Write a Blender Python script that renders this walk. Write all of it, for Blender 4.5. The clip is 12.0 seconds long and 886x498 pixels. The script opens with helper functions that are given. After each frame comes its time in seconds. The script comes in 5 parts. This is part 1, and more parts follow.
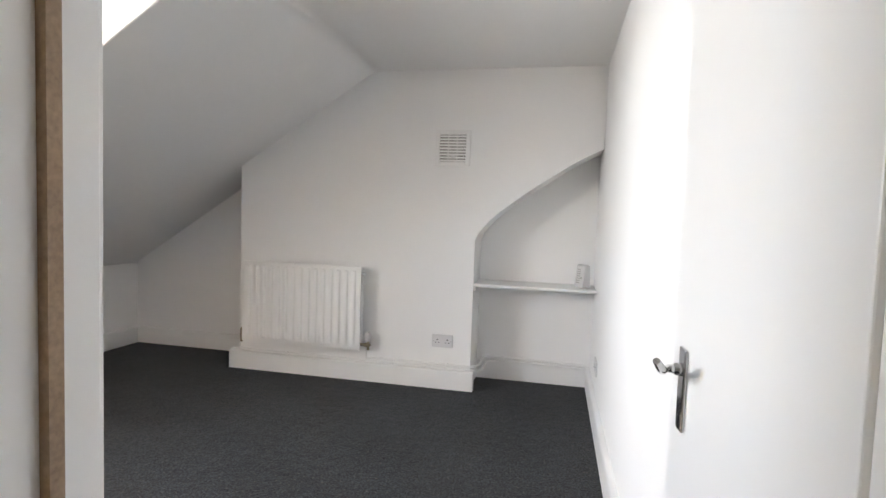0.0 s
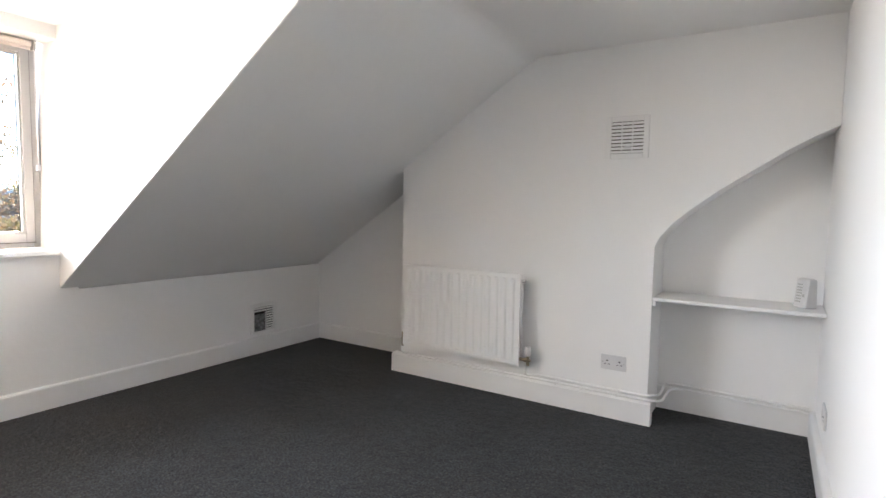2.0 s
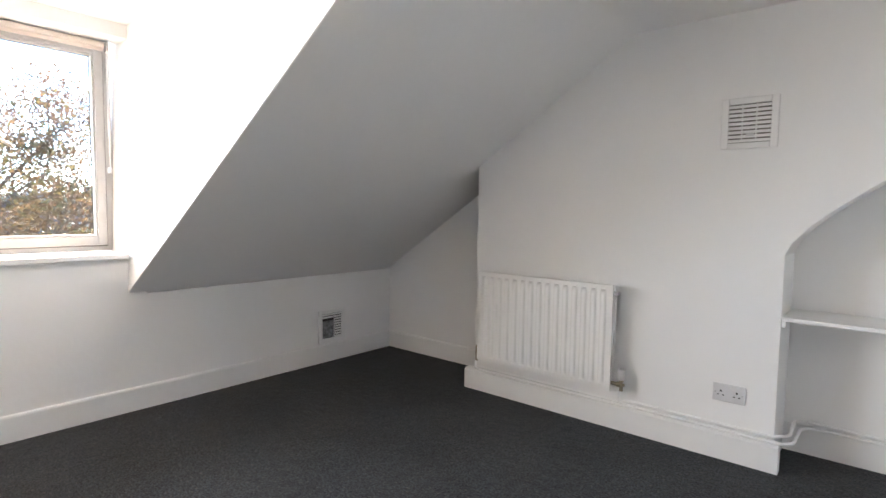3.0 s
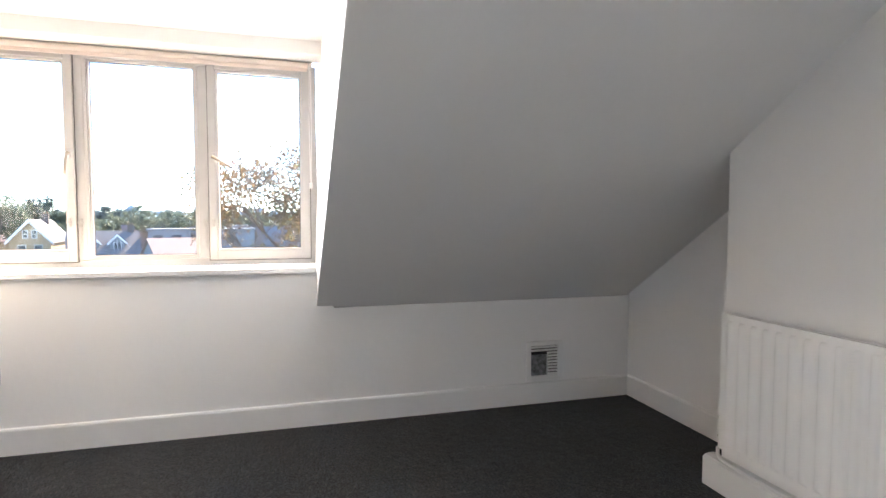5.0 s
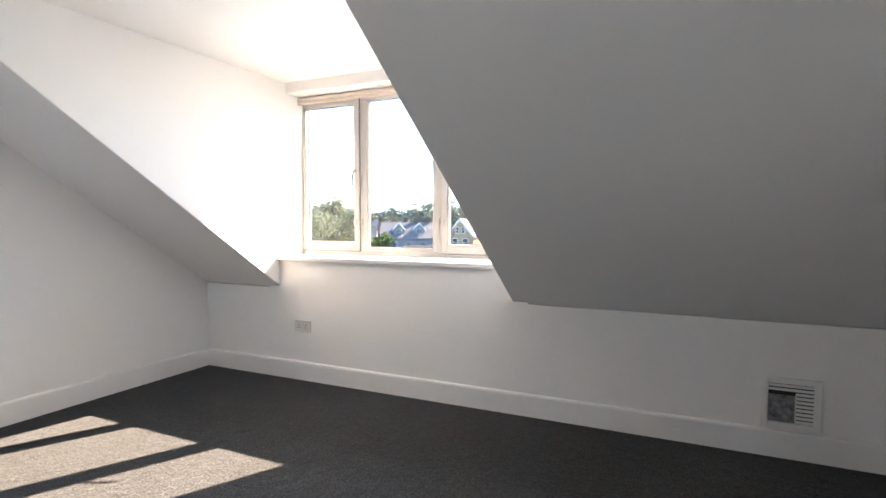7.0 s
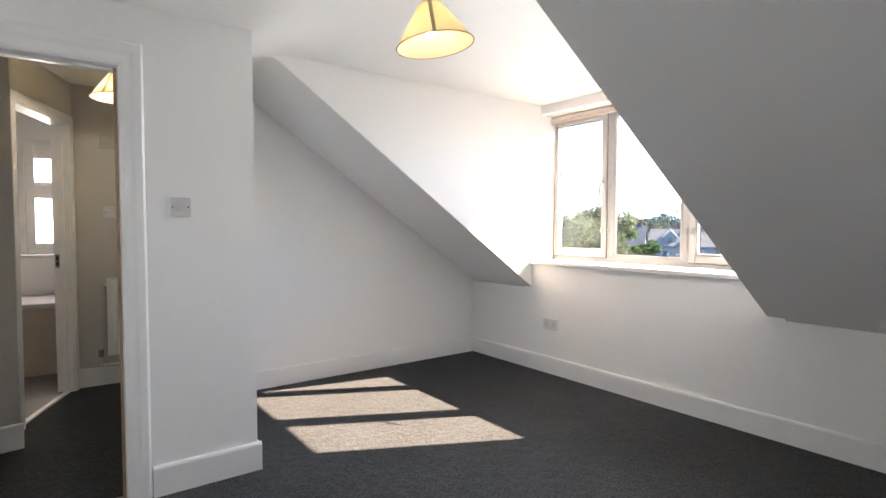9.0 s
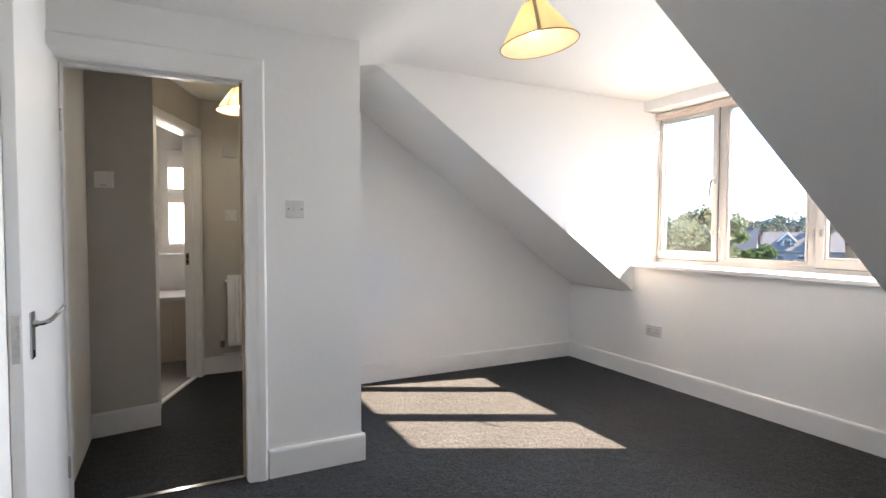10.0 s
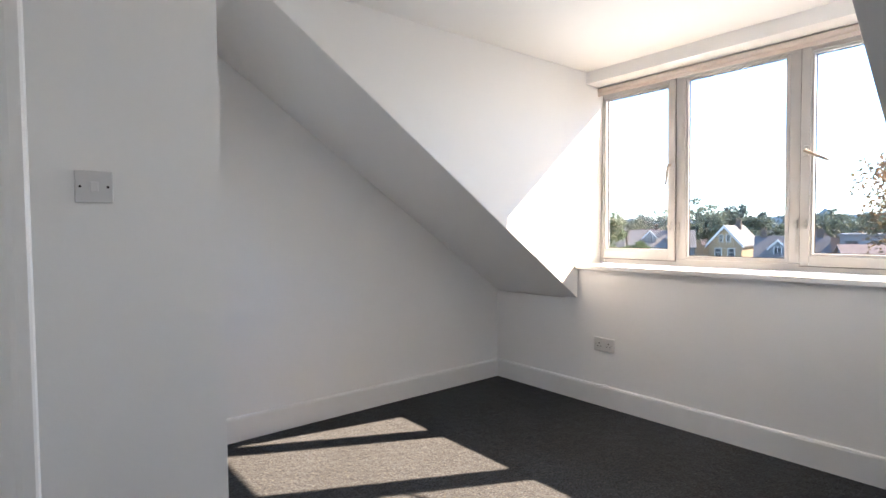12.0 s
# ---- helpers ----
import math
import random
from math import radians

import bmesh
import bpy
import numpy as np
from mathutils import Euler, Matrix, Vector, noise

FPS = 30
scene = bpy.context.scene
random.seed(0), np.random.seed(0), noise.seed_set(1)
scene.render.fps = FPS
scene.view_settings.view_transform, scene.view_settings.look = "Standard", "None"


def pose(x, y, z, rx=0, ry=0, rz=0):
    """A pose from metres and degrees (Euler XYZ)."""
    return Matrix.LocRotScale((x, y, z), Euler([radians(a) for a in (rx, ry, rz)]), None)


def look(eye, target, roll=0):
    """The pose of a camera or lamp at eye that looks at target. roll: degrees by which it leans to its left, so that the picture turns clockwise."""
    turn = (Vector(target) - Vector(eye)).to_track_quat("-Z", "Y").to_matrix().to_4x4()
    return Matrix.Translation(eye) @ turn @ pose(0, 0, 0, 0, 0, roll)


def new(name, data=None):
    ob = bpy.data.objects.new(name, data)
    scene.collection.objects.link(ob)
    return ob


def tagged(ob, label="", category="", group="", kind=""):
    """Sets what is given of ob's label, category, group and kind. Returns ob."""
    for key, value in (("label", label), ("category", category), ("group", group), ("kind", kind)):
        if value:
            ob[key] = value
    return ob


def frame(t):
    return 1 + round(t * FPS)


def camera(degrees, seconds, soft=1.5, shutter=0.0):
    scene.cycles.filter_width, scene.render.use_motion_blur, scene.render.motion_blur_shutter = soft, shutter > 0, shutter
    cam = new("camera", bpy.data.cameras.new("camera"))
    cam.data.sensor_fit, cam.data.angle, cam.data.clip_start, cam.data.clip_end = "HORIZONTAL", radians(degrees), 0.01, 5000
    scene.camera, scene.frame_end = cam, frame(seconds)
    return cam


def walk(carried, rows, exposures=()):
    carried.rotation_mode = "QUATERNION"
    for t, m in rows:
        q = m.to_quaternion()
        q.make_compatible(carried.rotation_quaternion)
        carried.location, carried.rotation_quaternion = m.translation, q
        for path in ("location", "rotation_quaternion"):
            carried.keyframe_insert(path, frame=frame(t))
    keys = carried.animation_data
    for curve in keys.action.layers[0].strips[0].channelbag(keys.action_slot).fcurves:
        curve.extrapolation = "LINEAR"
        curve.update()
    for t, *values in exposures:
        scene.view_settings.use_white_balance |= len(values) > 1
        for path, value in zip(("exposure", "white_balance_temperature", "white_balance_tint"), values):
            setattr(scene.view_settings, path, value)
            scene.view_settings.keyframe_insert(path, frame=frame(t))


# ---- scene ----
cam = camera(80.1, 12.0)
METRES, EYE, TILT, LEAN, TURN = 4.5, 1.4, 0.0, 0.0, 9.7
PATH = [
    (0, (0.754, -0.349, 1.186), (0.337, 1.603, 1.069), 2.0),
    (0.5, (0.829, -0.244, 1.188), (0.174, 1.642, 1.073), 1.9),
    (1, (0.841, -0.158, 1.245), (0.017, 1.658, 1.1), 1.5),
    (1.5, (0.824, -0.077, 1.248), (-0.119, 1.68, 1.096), 1.1),
    (2, (0.787, 0.031, 1.225), (-0.273, 1.721, 1.078), 1.0),
    (2.5, (0.653, 0.155, 1.218), (-0.499, 1.784, 1.072), 1.0),
    (3, (0.578, 0.312, 1.221), (-0.71, 1.835, 1.078), 0.8),
    (3.5, (0.508, 0.546, 1.225), (-0.956, 1.902, 1.09), 0.7),
    (3.7, (0.463, 0.622, 1.216), (-1.076, 1.892, 1.086), 0.7),
    (5.3, (0.317, 1.575, 1.218), (-1.653, 1.9, 1.107), -0.0),
    (5.5, (0.27, 1.717, 1.228), (-1.718, 1.896, 1.107), -0.0),
    (6, (0.206, 2.009, 1.293), (-1.781, 1.831, 1.152), -0.2),
    (6.5, (0.233, 2.26, 1.272), (-1.693, 1.736, 1.146), -0.1),
    (7, (0.328, 2.469, 1.226), (-1.479, 1.621, 1.116), -0.0),
    (8.8, (0.519, 2.788, 1.248), (-0.752, 1.246, 1.152), 0.0),
    (9, (0.529, 2.804, 1.242), (-0.663, 1.2, 1.155), 0.1),
    (9.5, (0.562, 2.814, 1.238), (-0.44, 1.085, 1.157), 0.1),
    (10, (0.574, 2.789, 1.232), (-0.328, 1.005, 1.155), 0.1),
    (10.5, (0.529, 2.636, 1.221), (-0.387, 0.859, 1.142), 0.0),
    (11, (0.472, 2.441, 1.217), (-0.525, 0.709, 1.139), -0.2),
    (11.5, (0.351, 2.205, 1.187), (-0.758, 0.542, 1.114), -0.4),
    (12, (0.218, 1.863, 1.199), (-1.038, 0.309, 1.127), -0.6),
]
walk(cam, [(t, look(eye, target, roll)) for t, eye, target, roll in PATH], exposures=[(0, 5.65, 6350, 10), (1.5, 5.62, 6300, 10), (3.5, 5.65, 6230, 10), (5.5, 5.5, 6200, 10), (7.0, 5.35, 6180, 10), (9.0, 5.3, 6170, 10), (10.5, 5.25, 6170, 10), (12, 4.92, 6080, 10)])

# ---- light ----
SUN_DIR = Vector((1.0, -0.505, -0.838)).normalized()
sun = new("sun", bpy.data.lights.new("sun", "SUN"))
sun.data.energy, sun.data.angle, sun.data.color = 1.6, radians(0.5), (1.0, 0.76, 0.54)
sun.matrix_world = look((-30, 15, 25), Vector((-30, 15, 25)) + SUN_DIR)

world = bpy.data.worlds.new("world")
scene.world = world
world.use_nodes = True
wn = world.node_tree
wn.nodes.clear()
w_out, w_bg, w_sky = wn.nodes.new("ShaderNodeOutputWorld"), wn.nodes.new("ShaderNodeBackground"), wn.nodes.new("ShaderNodeTexSky")
w_sky.sky_type, w_sky.sun_disc = "NISHITA", False
w_sky.sun_elevation = math.asin(-SUN_DIR.z)
w_sky.sun_rotation = math.atan2(-SUN_DIR.x, -SUN_DIR.y)
w_sky.air_density, w_sky.dust_density, w_sky.ozone_density = 0.7, 0.1, 1.0
w_bg.inputs["Strength"].default_value = 0.05
wn.links.new(w_sky.outputs[0], w_bg.inputs["Color"])
wn.links.new(w_bg.outputs[0], w_out.inputs["Surface"])

# the sky's light in the opening of the dormer window
day_light = new("day_light", bpy.data.lights.new("day_light", "AREA"))
day_light.data.shape, day_light.data.size, day_light.data.size_y = "RECTANGLE", 1.86, 1.2
day_light.data.energy, day_light.data.color, day_light.data.spread = 1.2, (1.0, 0.988, 0.968), radians(92)
day_light.matrix_world = look((-3.20, 0.53, 1.57), (0.0, 1.7, 1.0))

# daylight at the frosted bathroom window
sky_light = new("sky_light", bpy.data.lights.new("sky_light", "AREA"))
sky_light.data.shape, sky_light.data.size, sky_light.data.size_y = "RECTANGLE", 0.3, 0.9
sky_light.data.energy, sky_light.data.color = 0.5, (1.0, 0.87, 0.76)
sky_light.matrix_world = look((0.56, -3.42, 1.5), (0.56, -2.0, 1.3))


# ---- materials ----
def material(name, color, rough=0.6, metal=0.0, second=None, scale=8.0, grain=0.0, grain_scale=200.0, bump=0.0, bump_scale=60.0, coat=0.0, per_object=0.0, sharp=0.2):
    """A surface with a broad and a fine variation of colour, and relief."""
    m = bpy.data.materials.new(name)
    m.use_nodes = True
    nt = m.node_tree
    b = nt.nodes["Principled BSDF"]
    b.inputs["Roughness"].default_value, b.inputs["Metallic"].default_value = rough, metal
    b.inputs["Coat Weight"].default_value = coat
    pos = nt.nodes.new("ShaderNodeNewGeometry")
    last = None
    base = nt.nodes.new("ShaderNodeRGB")
    base.outputs[0].default_value = (*color, 1)
    last = base.outputs[0]
    if second:
        n = nt.nodes.new("ShaderNodeTexNoise")
        n.inputs["Scale"].default_value, n.inputs["Detail"].default_value = scale, 4
        nt.links.new(pos.outputs["Position"], n.inputs["Vector"])
        ramp = nt.nodes.new("ShaderNodeMapRange")
        ramp.inputs["From Min"].default_value, ramp.inputs["From Max"].default_value = 0.35, 0.7
        nt.links.new(n.outputs[0], ramp.inputs["Value"])
        mix = nt.nodes.new("ShaderNodeMix")
        mix.data_type = "RGBA"
        nt.links.new(ramp.outputs[0], mix.inputs["Factor"])
        nt.links.new(last, mix.inputs["A"])
        mix.inputs["B"].default_value = (*second, 1)
        last = mix.outputs["Result"]
    if grain:
        n = nt.nodes.new("ShaderNodeTexNoise")
        n.inputs["Scale"].default_value, n.inputs["Detail"].default_value = grain_scale, 2
        nt.links.new(pos.outputs["Position"], n.inputs["Vector"])
        mr = nt.nodes.new("ShaderNodeMapRange")
        mr.inputs["From Min"].default_value, mr.inputs["From Max"].default_value = 0.5 - sharp, 0.5 + sharp
        mr.inputs["To Min"].default_value, mr.inputs["To Max"].default_value = 1 - grain, 1 + grain
        nt.links.new(n.outputs[0], mr.inputs["Value"])
        mul = nt.nodes.new("ShaderNodeVectorMath")
        mul.operation = "SCALE"
        nt.links.new(last, mul.inputs[0])
        nt.links.new(mr.outputs[0], mul.inputs["Scale"])
        last = mul.outputs[0]
    if per_object:
        info = nt.nodes.new("ShaderNodeObjectInfo")
        mr = nt.nodes.new("ShaderNodeMapRange")
        mr.inputs["To Min"].default_value, mr.inputs["To Max"].default_value = 1 - per_object, 1 + per_object
        nt.links.new(info.outputs["Random"], mr.inputs["Value"])
        mul = nt.nodes.new("ShaderNodeVectorMath")
        mul.operation = "SCALE"
        nt.links.new(last, mul.inputs[0])
        nt.links.new(mr.outputs[0], mul.inputs["Scale"])
        last = mul.outputs[0]
    nt.links.new(last, b.inputs["Base Color"])
    if bump:
        n = nt.nodes.new("ShaderNodeTexNoise")
        n.inputs["Scale"].default_value, n.inputs["Detail"].default_value = bump_scale, 6
        nt.links.new(pos.outputs["Position"], n.inputs["Vector"])
        bn = nt.nodes.new("ShaderNodeBump")
        bn.inputs["Strength"].default_value, bn.inputs["Distance"].default_value = 1.0, bump
        nt.links.new(n.outputs[0], bn.inputs["Height"])
        nt.links.new(bn.outputs[0], b.inputs["Normal"])
    return m


PAINT = material("wall_paint", (0.875, 0.868, 0.86), 0.75, second=(0.86, 0.853, 0.845), scale=1.5, bump=0.0012, bump_scale=18)
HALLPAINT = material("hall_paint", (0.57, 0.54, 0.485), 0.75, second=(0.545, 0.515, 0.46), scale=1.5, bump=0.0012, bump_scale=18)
CEILING = material("ceiling_paint", (0.875, 0.868, 0.855), 0.8, second=(0.86, 0.853, 0.84), scale=1.2, bump=0.0015, bump_scale=14)
GLOSS = material("gloss_paint", (0.85, 0.843, 0.835), 0.32, second=(0.83, 0.822, 0.812), scale=5, bump=0.0006, bump_scale=30)
DOORPAINT = material("door_paint", (0.85, 0.847, 0.843), 0.3, second=(0.835, 0.832, 0.828), scale=3, bump=0.0004, bump_scale=25)
# white plastic drawn mid grey: its backlit shade is put into the colour
UPVC = material("window_plastic_backlit", (0.47, 0.465, 0.46), 0.3, second=(0.44, 0.435, 0.43), scale=10)
RADIATOR = material("radiator_enamel", (0.88, 0.875, 0.865), 0.42, second=(0.87, 0.865, 0.85), scale=6)
PLASTIC = material("white_plastic", (0.68, 0.67, 0.67), 0.35, second=(0.65, 0.64, 0.64), scale=20)
GREYPLASTIC = material("grey_plastic", (0.45, 0.44, 0.42), 0.4, second=(0.42, 0.41, 0.39), scale=20)
DARK = material("dark_hole", (0.02, 0.02, 0.02), 0.9, second=(0.03, 0.03, 0.03), scale=40)
# grey brown sheet behind the vent slats
VENTBACK = material("vent_backing", (0.22, 0.20, 0.18), 0.9, second=(0.12, 0.11, 0.10), scale=45)
STUFFING = material("grey_stuffing", (0.30, 0.30, 0.31), 0.95, second=(0.09, 0.09, 0.095), scale=38)
# dark tone for the shadow line between sash and frame
GAPSHADE = material("gap_shade", (0.10, 0.095, 0.09), 0.8, second=(0.14, 0.13, 0.12), scale=30)
AGED = material("aged_plastic", (0.36, 0.31, 0.25), 0.4, second=(0.28, 0.23, 0.18), scale=35)
CHROME = material("chrome", (0.62, 0.62, 0.63), 0.12, 1.0, grain=0.04, grain_scale=300)
BRASS = material("tarnished_brass", (0.35, 0.29, 0.2), 0.35, 1.0, second=(0.25, 0.22, 0.17), scale=60)
STEEL = material("steel", (0.5, 0.49, 0.47), 0.35, 1.0, second=(0.38, 0.37, 0.36), scale=80)
BARE = material("bare_wood", (0.36, 0.25, 0.16), 0.6, second=(0.28, 0.19, 0.12), scale=12, grain=0.15, grain_scale=150)
BLIND = material("blind_fabric", (0.66, 0.575, 0.52), 0.8, second=(0.63, 0.545, 0.49), scale=25, grain=0.05, grain_scale=500)


def carpet_material():
    """Cut pile: dark blue grey, trodden patches where the pile lies over, tufts and pale flecks."""
    m = material("carpet", (0.0135, 0.015, 0.0178), 0.95, second=(0.023, 0.0255, 0.0295), scale=22, grain=0.9, grain_scale=110, sharp=0.12)
    nt = m.node_tree
    b = nt.nodes["Principled BSDF"]
    pos = nt.nodes.new("ShaderNodeNewGeometry")
    col = b.inputs["Base Color"].links[0].from_socket
    worn = nt.nodes.new("ShaderNodeTexNoise")
    worn.inputs["Scale"].default_value, worn.inputs["Detail"].default_value = 2.6, 5
    nt.links.new(pos.outputs["Position"], worn.inputs["Vector"])
    wr = nt.nodes.new("ShaderNodeMapRange")
    wr.inputs["From Min"].default_value, wr.inputs["From Max"].default_value = 0.35, 0.68
    wr.inputs["To Min"].default_value, wr.inputs["To Max"].default_value = 0.84, 1.3
    nt.links.new(worn.outputs[0], wr.inputs["Value"])
    mul = nt.nodes.new("ShaderNodeVectorMath")
    mul.operation = "SCALE"
    nt.links.new(col, mul.inputs[0])
    nt.links.new(wr.outputs[0], mul.inputs["Scale"])
    fleck = nt.nodes.new("ShaderNodeTexNoise")
    fleck.inputs["Scale"].default_value, fleck.inputs["Detail"].default_value = 70, 3
    nt.links.new(pos.outputs["Position"], fleck.inputs["Vector"])
    fr = nt.nodes.new("ShaderNodeMapRange")
    fr.inputs["From Min"].default_value, fr.inputs["From Max"].default_value = 0.585, 0.69
    fr.inputs["To Max"].default_value = 0.8
    nt.links.new(fleck.outputs[0], fr.inputs["Value"])
    mix = nt.nodes.new("ShaderNodeMix")
    mix.data_type = "RGBA"
    nt.links.new(fr.outputs[0], mix.inputs["Factor"])
    nt.links.new(mul.outputs[0], mix.inputs["A"])
    mix.inputs["B"].default_value = (0.082, 0.075, 0.065, 1)
    nt.links.new(mix.outputs["Result"], b.inputs["Base Color"])
    # relief: tufts over the broader lie of the pile
    last = None
    for scale_, dist_ in ((16, 0.010), (45, 0.006), (150, 0.005)):
        n = nt.nodes.new("ShaderNodeTexNoise")
        n.inputs["Scale"].default_value, n.inputs["Detail"].default_value = scale_, 3
        nt.links.new(pos.outputs["Position"], n.inputs["Vector"])
        bn = nt.nodes.new("ShaderNodeBump")
        bn.inputs["Distance"].default_value = dist_
        nt.links.new(n.outputs[0], bn.inputs["Height"])
        if last:
            nt.links.new(last.outputs[0], bn.inputs["Normal"])
        last = bn
    nt.links.new(last.outputs[0], b.inputs["Normal"])
    b.inputs["Sheen Weight"].default_value, b.inputs["Sheen Roughness"].default_value = 0.04, 0.5
    return m


CARPET = carpet_material()
VINYL = material("bathroom_vinyl", (0.22, 0.20, 0.18), 0.45, second=(0.18, 0.165, 0.15), scale=6, grain=0.1, grain_scale=90)
TILE = material("bathroom_tile", (0.74, 0.70, 0.66), 0.15, second=(0.72, 0.68, 0.64), scale=3, per_object=0.02)
GROUT = material("grout", (0.55, 0.52, 0.48), 0.8, grain=0.1)
BATHPANEL = material("bath_panel", (0.66, 0.57, 0.46), 0.3, second=(0.63, 0.54, 0.43), scale=4)


def glass(name, rough=0.0):
    m = bpy.data.materials.new(name)
    m.use_nodes = True
    nt = m.node_tree
    nt.nodes.clear()
    out, mix = nt.nodes.new("ShaderNodeOutputMaterial"), nt.nodes.new("ShaderNodeMixShader")
    tr, gl, fr = nt.nodes.new("ShaderNodeBsdfTransparent"), nt.nodes.new("ShaderNodeBsdfGlossy"), nt.nodes.new("ShaderNodeFresnel")
    gl.inputs["Roughness"].default_value = rough
    tr.inputs["Color"].default_value = (0.62, 0.64, 0.65, 1)
    fr.inputs["IOR"].default_value = 1.3
    nt.links.new(fr.outputs[0], mix.inputs[0])
    nt.links.new(tr.outputs[0], mix.inputs[1])
    nt.links.new(gl.outputs[0], mix.inputs[2])
    nt.links.new(mix.outputs[0], out.inputs["Surface"])
    return m


GLASS = glass("window_glass")
FROST = bpy.data.materials.new("frosted_glass")
FROST.use_nodes = True
_nt = FROST.node_tree
_nt.nodes.clear()
_o, _t, _n, _b = (_nt.nodes.new(k) for k in ("ShaderNodeOutputMaterial", "ShaderNodeBsdfTranslucent", "ShaderNodeTexNoise", "ShaderNodeBump"))
_t.inputs["Color"].default_value = (0.92, 0.88, 0.84, 1)
_n.inputs["Scale"].default_value, _b.inputs["Distance"].default_value = 60, 0.004
_nt.links.new(_n.outputs[0], _b.inputs["Height"])
_nt.links.new(_b.outputs[0], _t.inputs["Normal"])
_nt.links.new(_t.outputs[0], _o.inputs["Surface"])

SHADE = bpy.data.materials.new("lampshade_fabric")
SHADE.use_nodes = True
_nt = SHADE.node_tree
_p, _o = _nt.nodes["Principled BSDF"], _nt.nodes["Material Output"]
_tr, _mx, _ns = _nt.nodes.new("ShaderNodeBsdfTranslucent"), _nt.nodes.new("ShaderNodeMixShader"), _nt.nodes.new("ShaderNodeTexNoise")
_rm = _nt.nodes.new("ShaderNodeMix")
_rm.data_type = "RGBA"
_ns.inputs["Scale"].default_value = 40
_rm.inputs["A"].default_value, _rm.inputs["B"].default_value = (0.86, 0.76, 0.47, 1), (0.83, 0.73, 0.44, 1)
_nt.links.new(_ns.outputs[0], _rm.inputs["Factor"])
_nt.links.new(_rm.outputs["Result"], _p.inputs["Base Color"])
_nt.links.new(_rm.outputs["Result"], _tr.inputs["Color"])
_p.inputs["Roughness"].default_value = 0.8
_mx.inputs[0].default_value = 0.5
_nt.links.new(_p.outputs[0], _mx.inputs[1])
_nt.links.new(_tr.outputs[0], _mx.inputs[2])
_nt.links.new(_mx.outputs[0], _o.inputs["Surface"])
TRIM = material("lampshade_trim", (0.40, 0.25, 0.10), 0.7, grain=0.1)
BULB = bpy.data.materials.new("bulb_glow")
BULB.use_nodes = True
_p = BULB.node_tree.nodes["Principled BSDF"]
_p.inputs["Base Color"].default_value = (0.9, 0.85, 0.75, 1)
_p.inputs["Emission Color"].default_value, _p.inputs["Emission Strength"].default_value = (1, 0.78, 0.5, 1), 0.5


# ---- mesh helpers ----
def add_box(bm, x0, x1, y0, y1, z0, z1):
    vs = [bm.verts.new((x, y, z)) for x in (x0, x1) for y in (y0, y1) for z in (z0, z1)]
    for f in ((0, 1, 3, 2), (4, 6, 7, 5), (0, 4, 5, 1), (2, 3, 7, 6), (0, 2, 6, 4), (1, 5, 7, 3)):
        bm.faces.new([vs[i] for i in f])
    return vs


def add_prism(bm, pts, axis, a, b):
    """A polygon, given in the two other axes in their order, drawn out along an axis from a to b."""
    def at(p, v):
        return {"x": (v, p[0], p[1]), "y": (p[0], v, p[1]), "z": (p[0], p[1], v)}[axis]
    lo, hi = [bm.verts.new(at(p, a)) for p in pts], [bm.verts.new(at(p, b)) for p in pts]
    bm.faces.new(lo)
    bm.faces.new(hi)
    for i in range(len(pts)):
        j = (i + 1) % len(pts)
        bm.faces.new((lo[i], lo[j], hi[j], hi[i]))
    return lo + hi


def add_lathe(bm, profile, segments=24, center=(0, 0, 0), axis="z", closed=True):
    """Turns (radius, height) points round an axis."""
    rings = []
    for r, h in profile:
        ring = []
        for i in range(segments):
            a = 2 * math.pi * i / segments
            u, v = r * math.cos(a), r * math.sin(a)
            p = {"z": (u, v, h), "x": (h, u, v), "y": (u, h, v)}[axis]
            ring.append(bm.verts.new([p[k] + center[k] for k in range(3)]))
        rings.append(ring)
    for a, b in zip(rings, rings[1:]):
        for i in range(segments):
            j = (i + 1) % segments
            bm.faces.new((a[i], a[j], b[j], b[i]))
    if closed:
        bm.faces.new(rings[0])
        bm.faces.new(rings[-1])


def add_tube(bm, path, radius, segments=10):
    """A round tube along points."""
    pts = [Vector(p) for p in path]
    rings = []
    up = Vector((0.13, 0.21, 0.97))
    for i, p in enumerate(pts):
        d = (pts[min(i + 1, len(pts) - 1)] - pts[max(i - 1, 0)]).normalized()
        s = d.cross(up)
        if s.length < 0.2:
            s = d.cross(Vector((1, 0.1, 0)))
        s.normalize()
        n = s.cross(d).normalized()
        r = radius[i] if isinstance(radius, (list, tuple)) else radius
        rings.append([bm.verts.new(p + r * (math.cos(2 * math.pi * k / segments) * s + math.sin(2 * math.pi * k / segments) * n)) for k in range(segments)])
    for a, b in zip(rings, rings[1:]):
        for k in range(segments):
            j = (k + 1) % segments
            bm.faces.new((a[k], a[j], b[j], b[k]))
    bm.faces.new(rings[0])
    bm.faces.new(rings[-1])


def rounded(path, r=0.02, steps=5):
    """Rounds the inner corners of a path of points."""
    pts = [Vector(p) for p in path]
    out = [pts[0]]
    for a, b, c in zip(pts, pts[1:], pts[2:]):
        u, v = (a - b), (c - b)
        k = min(r, u.length / 2.1, v.length / 2.1)
        p, q = b + u.normalized() * k, b + v.normalized() * k
        for i in range(steps + 1):
            t = i / steps
            out.append((1 - t) ** 2 * p + 2 * t * (1 - t) * b + t * t * q)
    out.append(pts[-1])
    return out


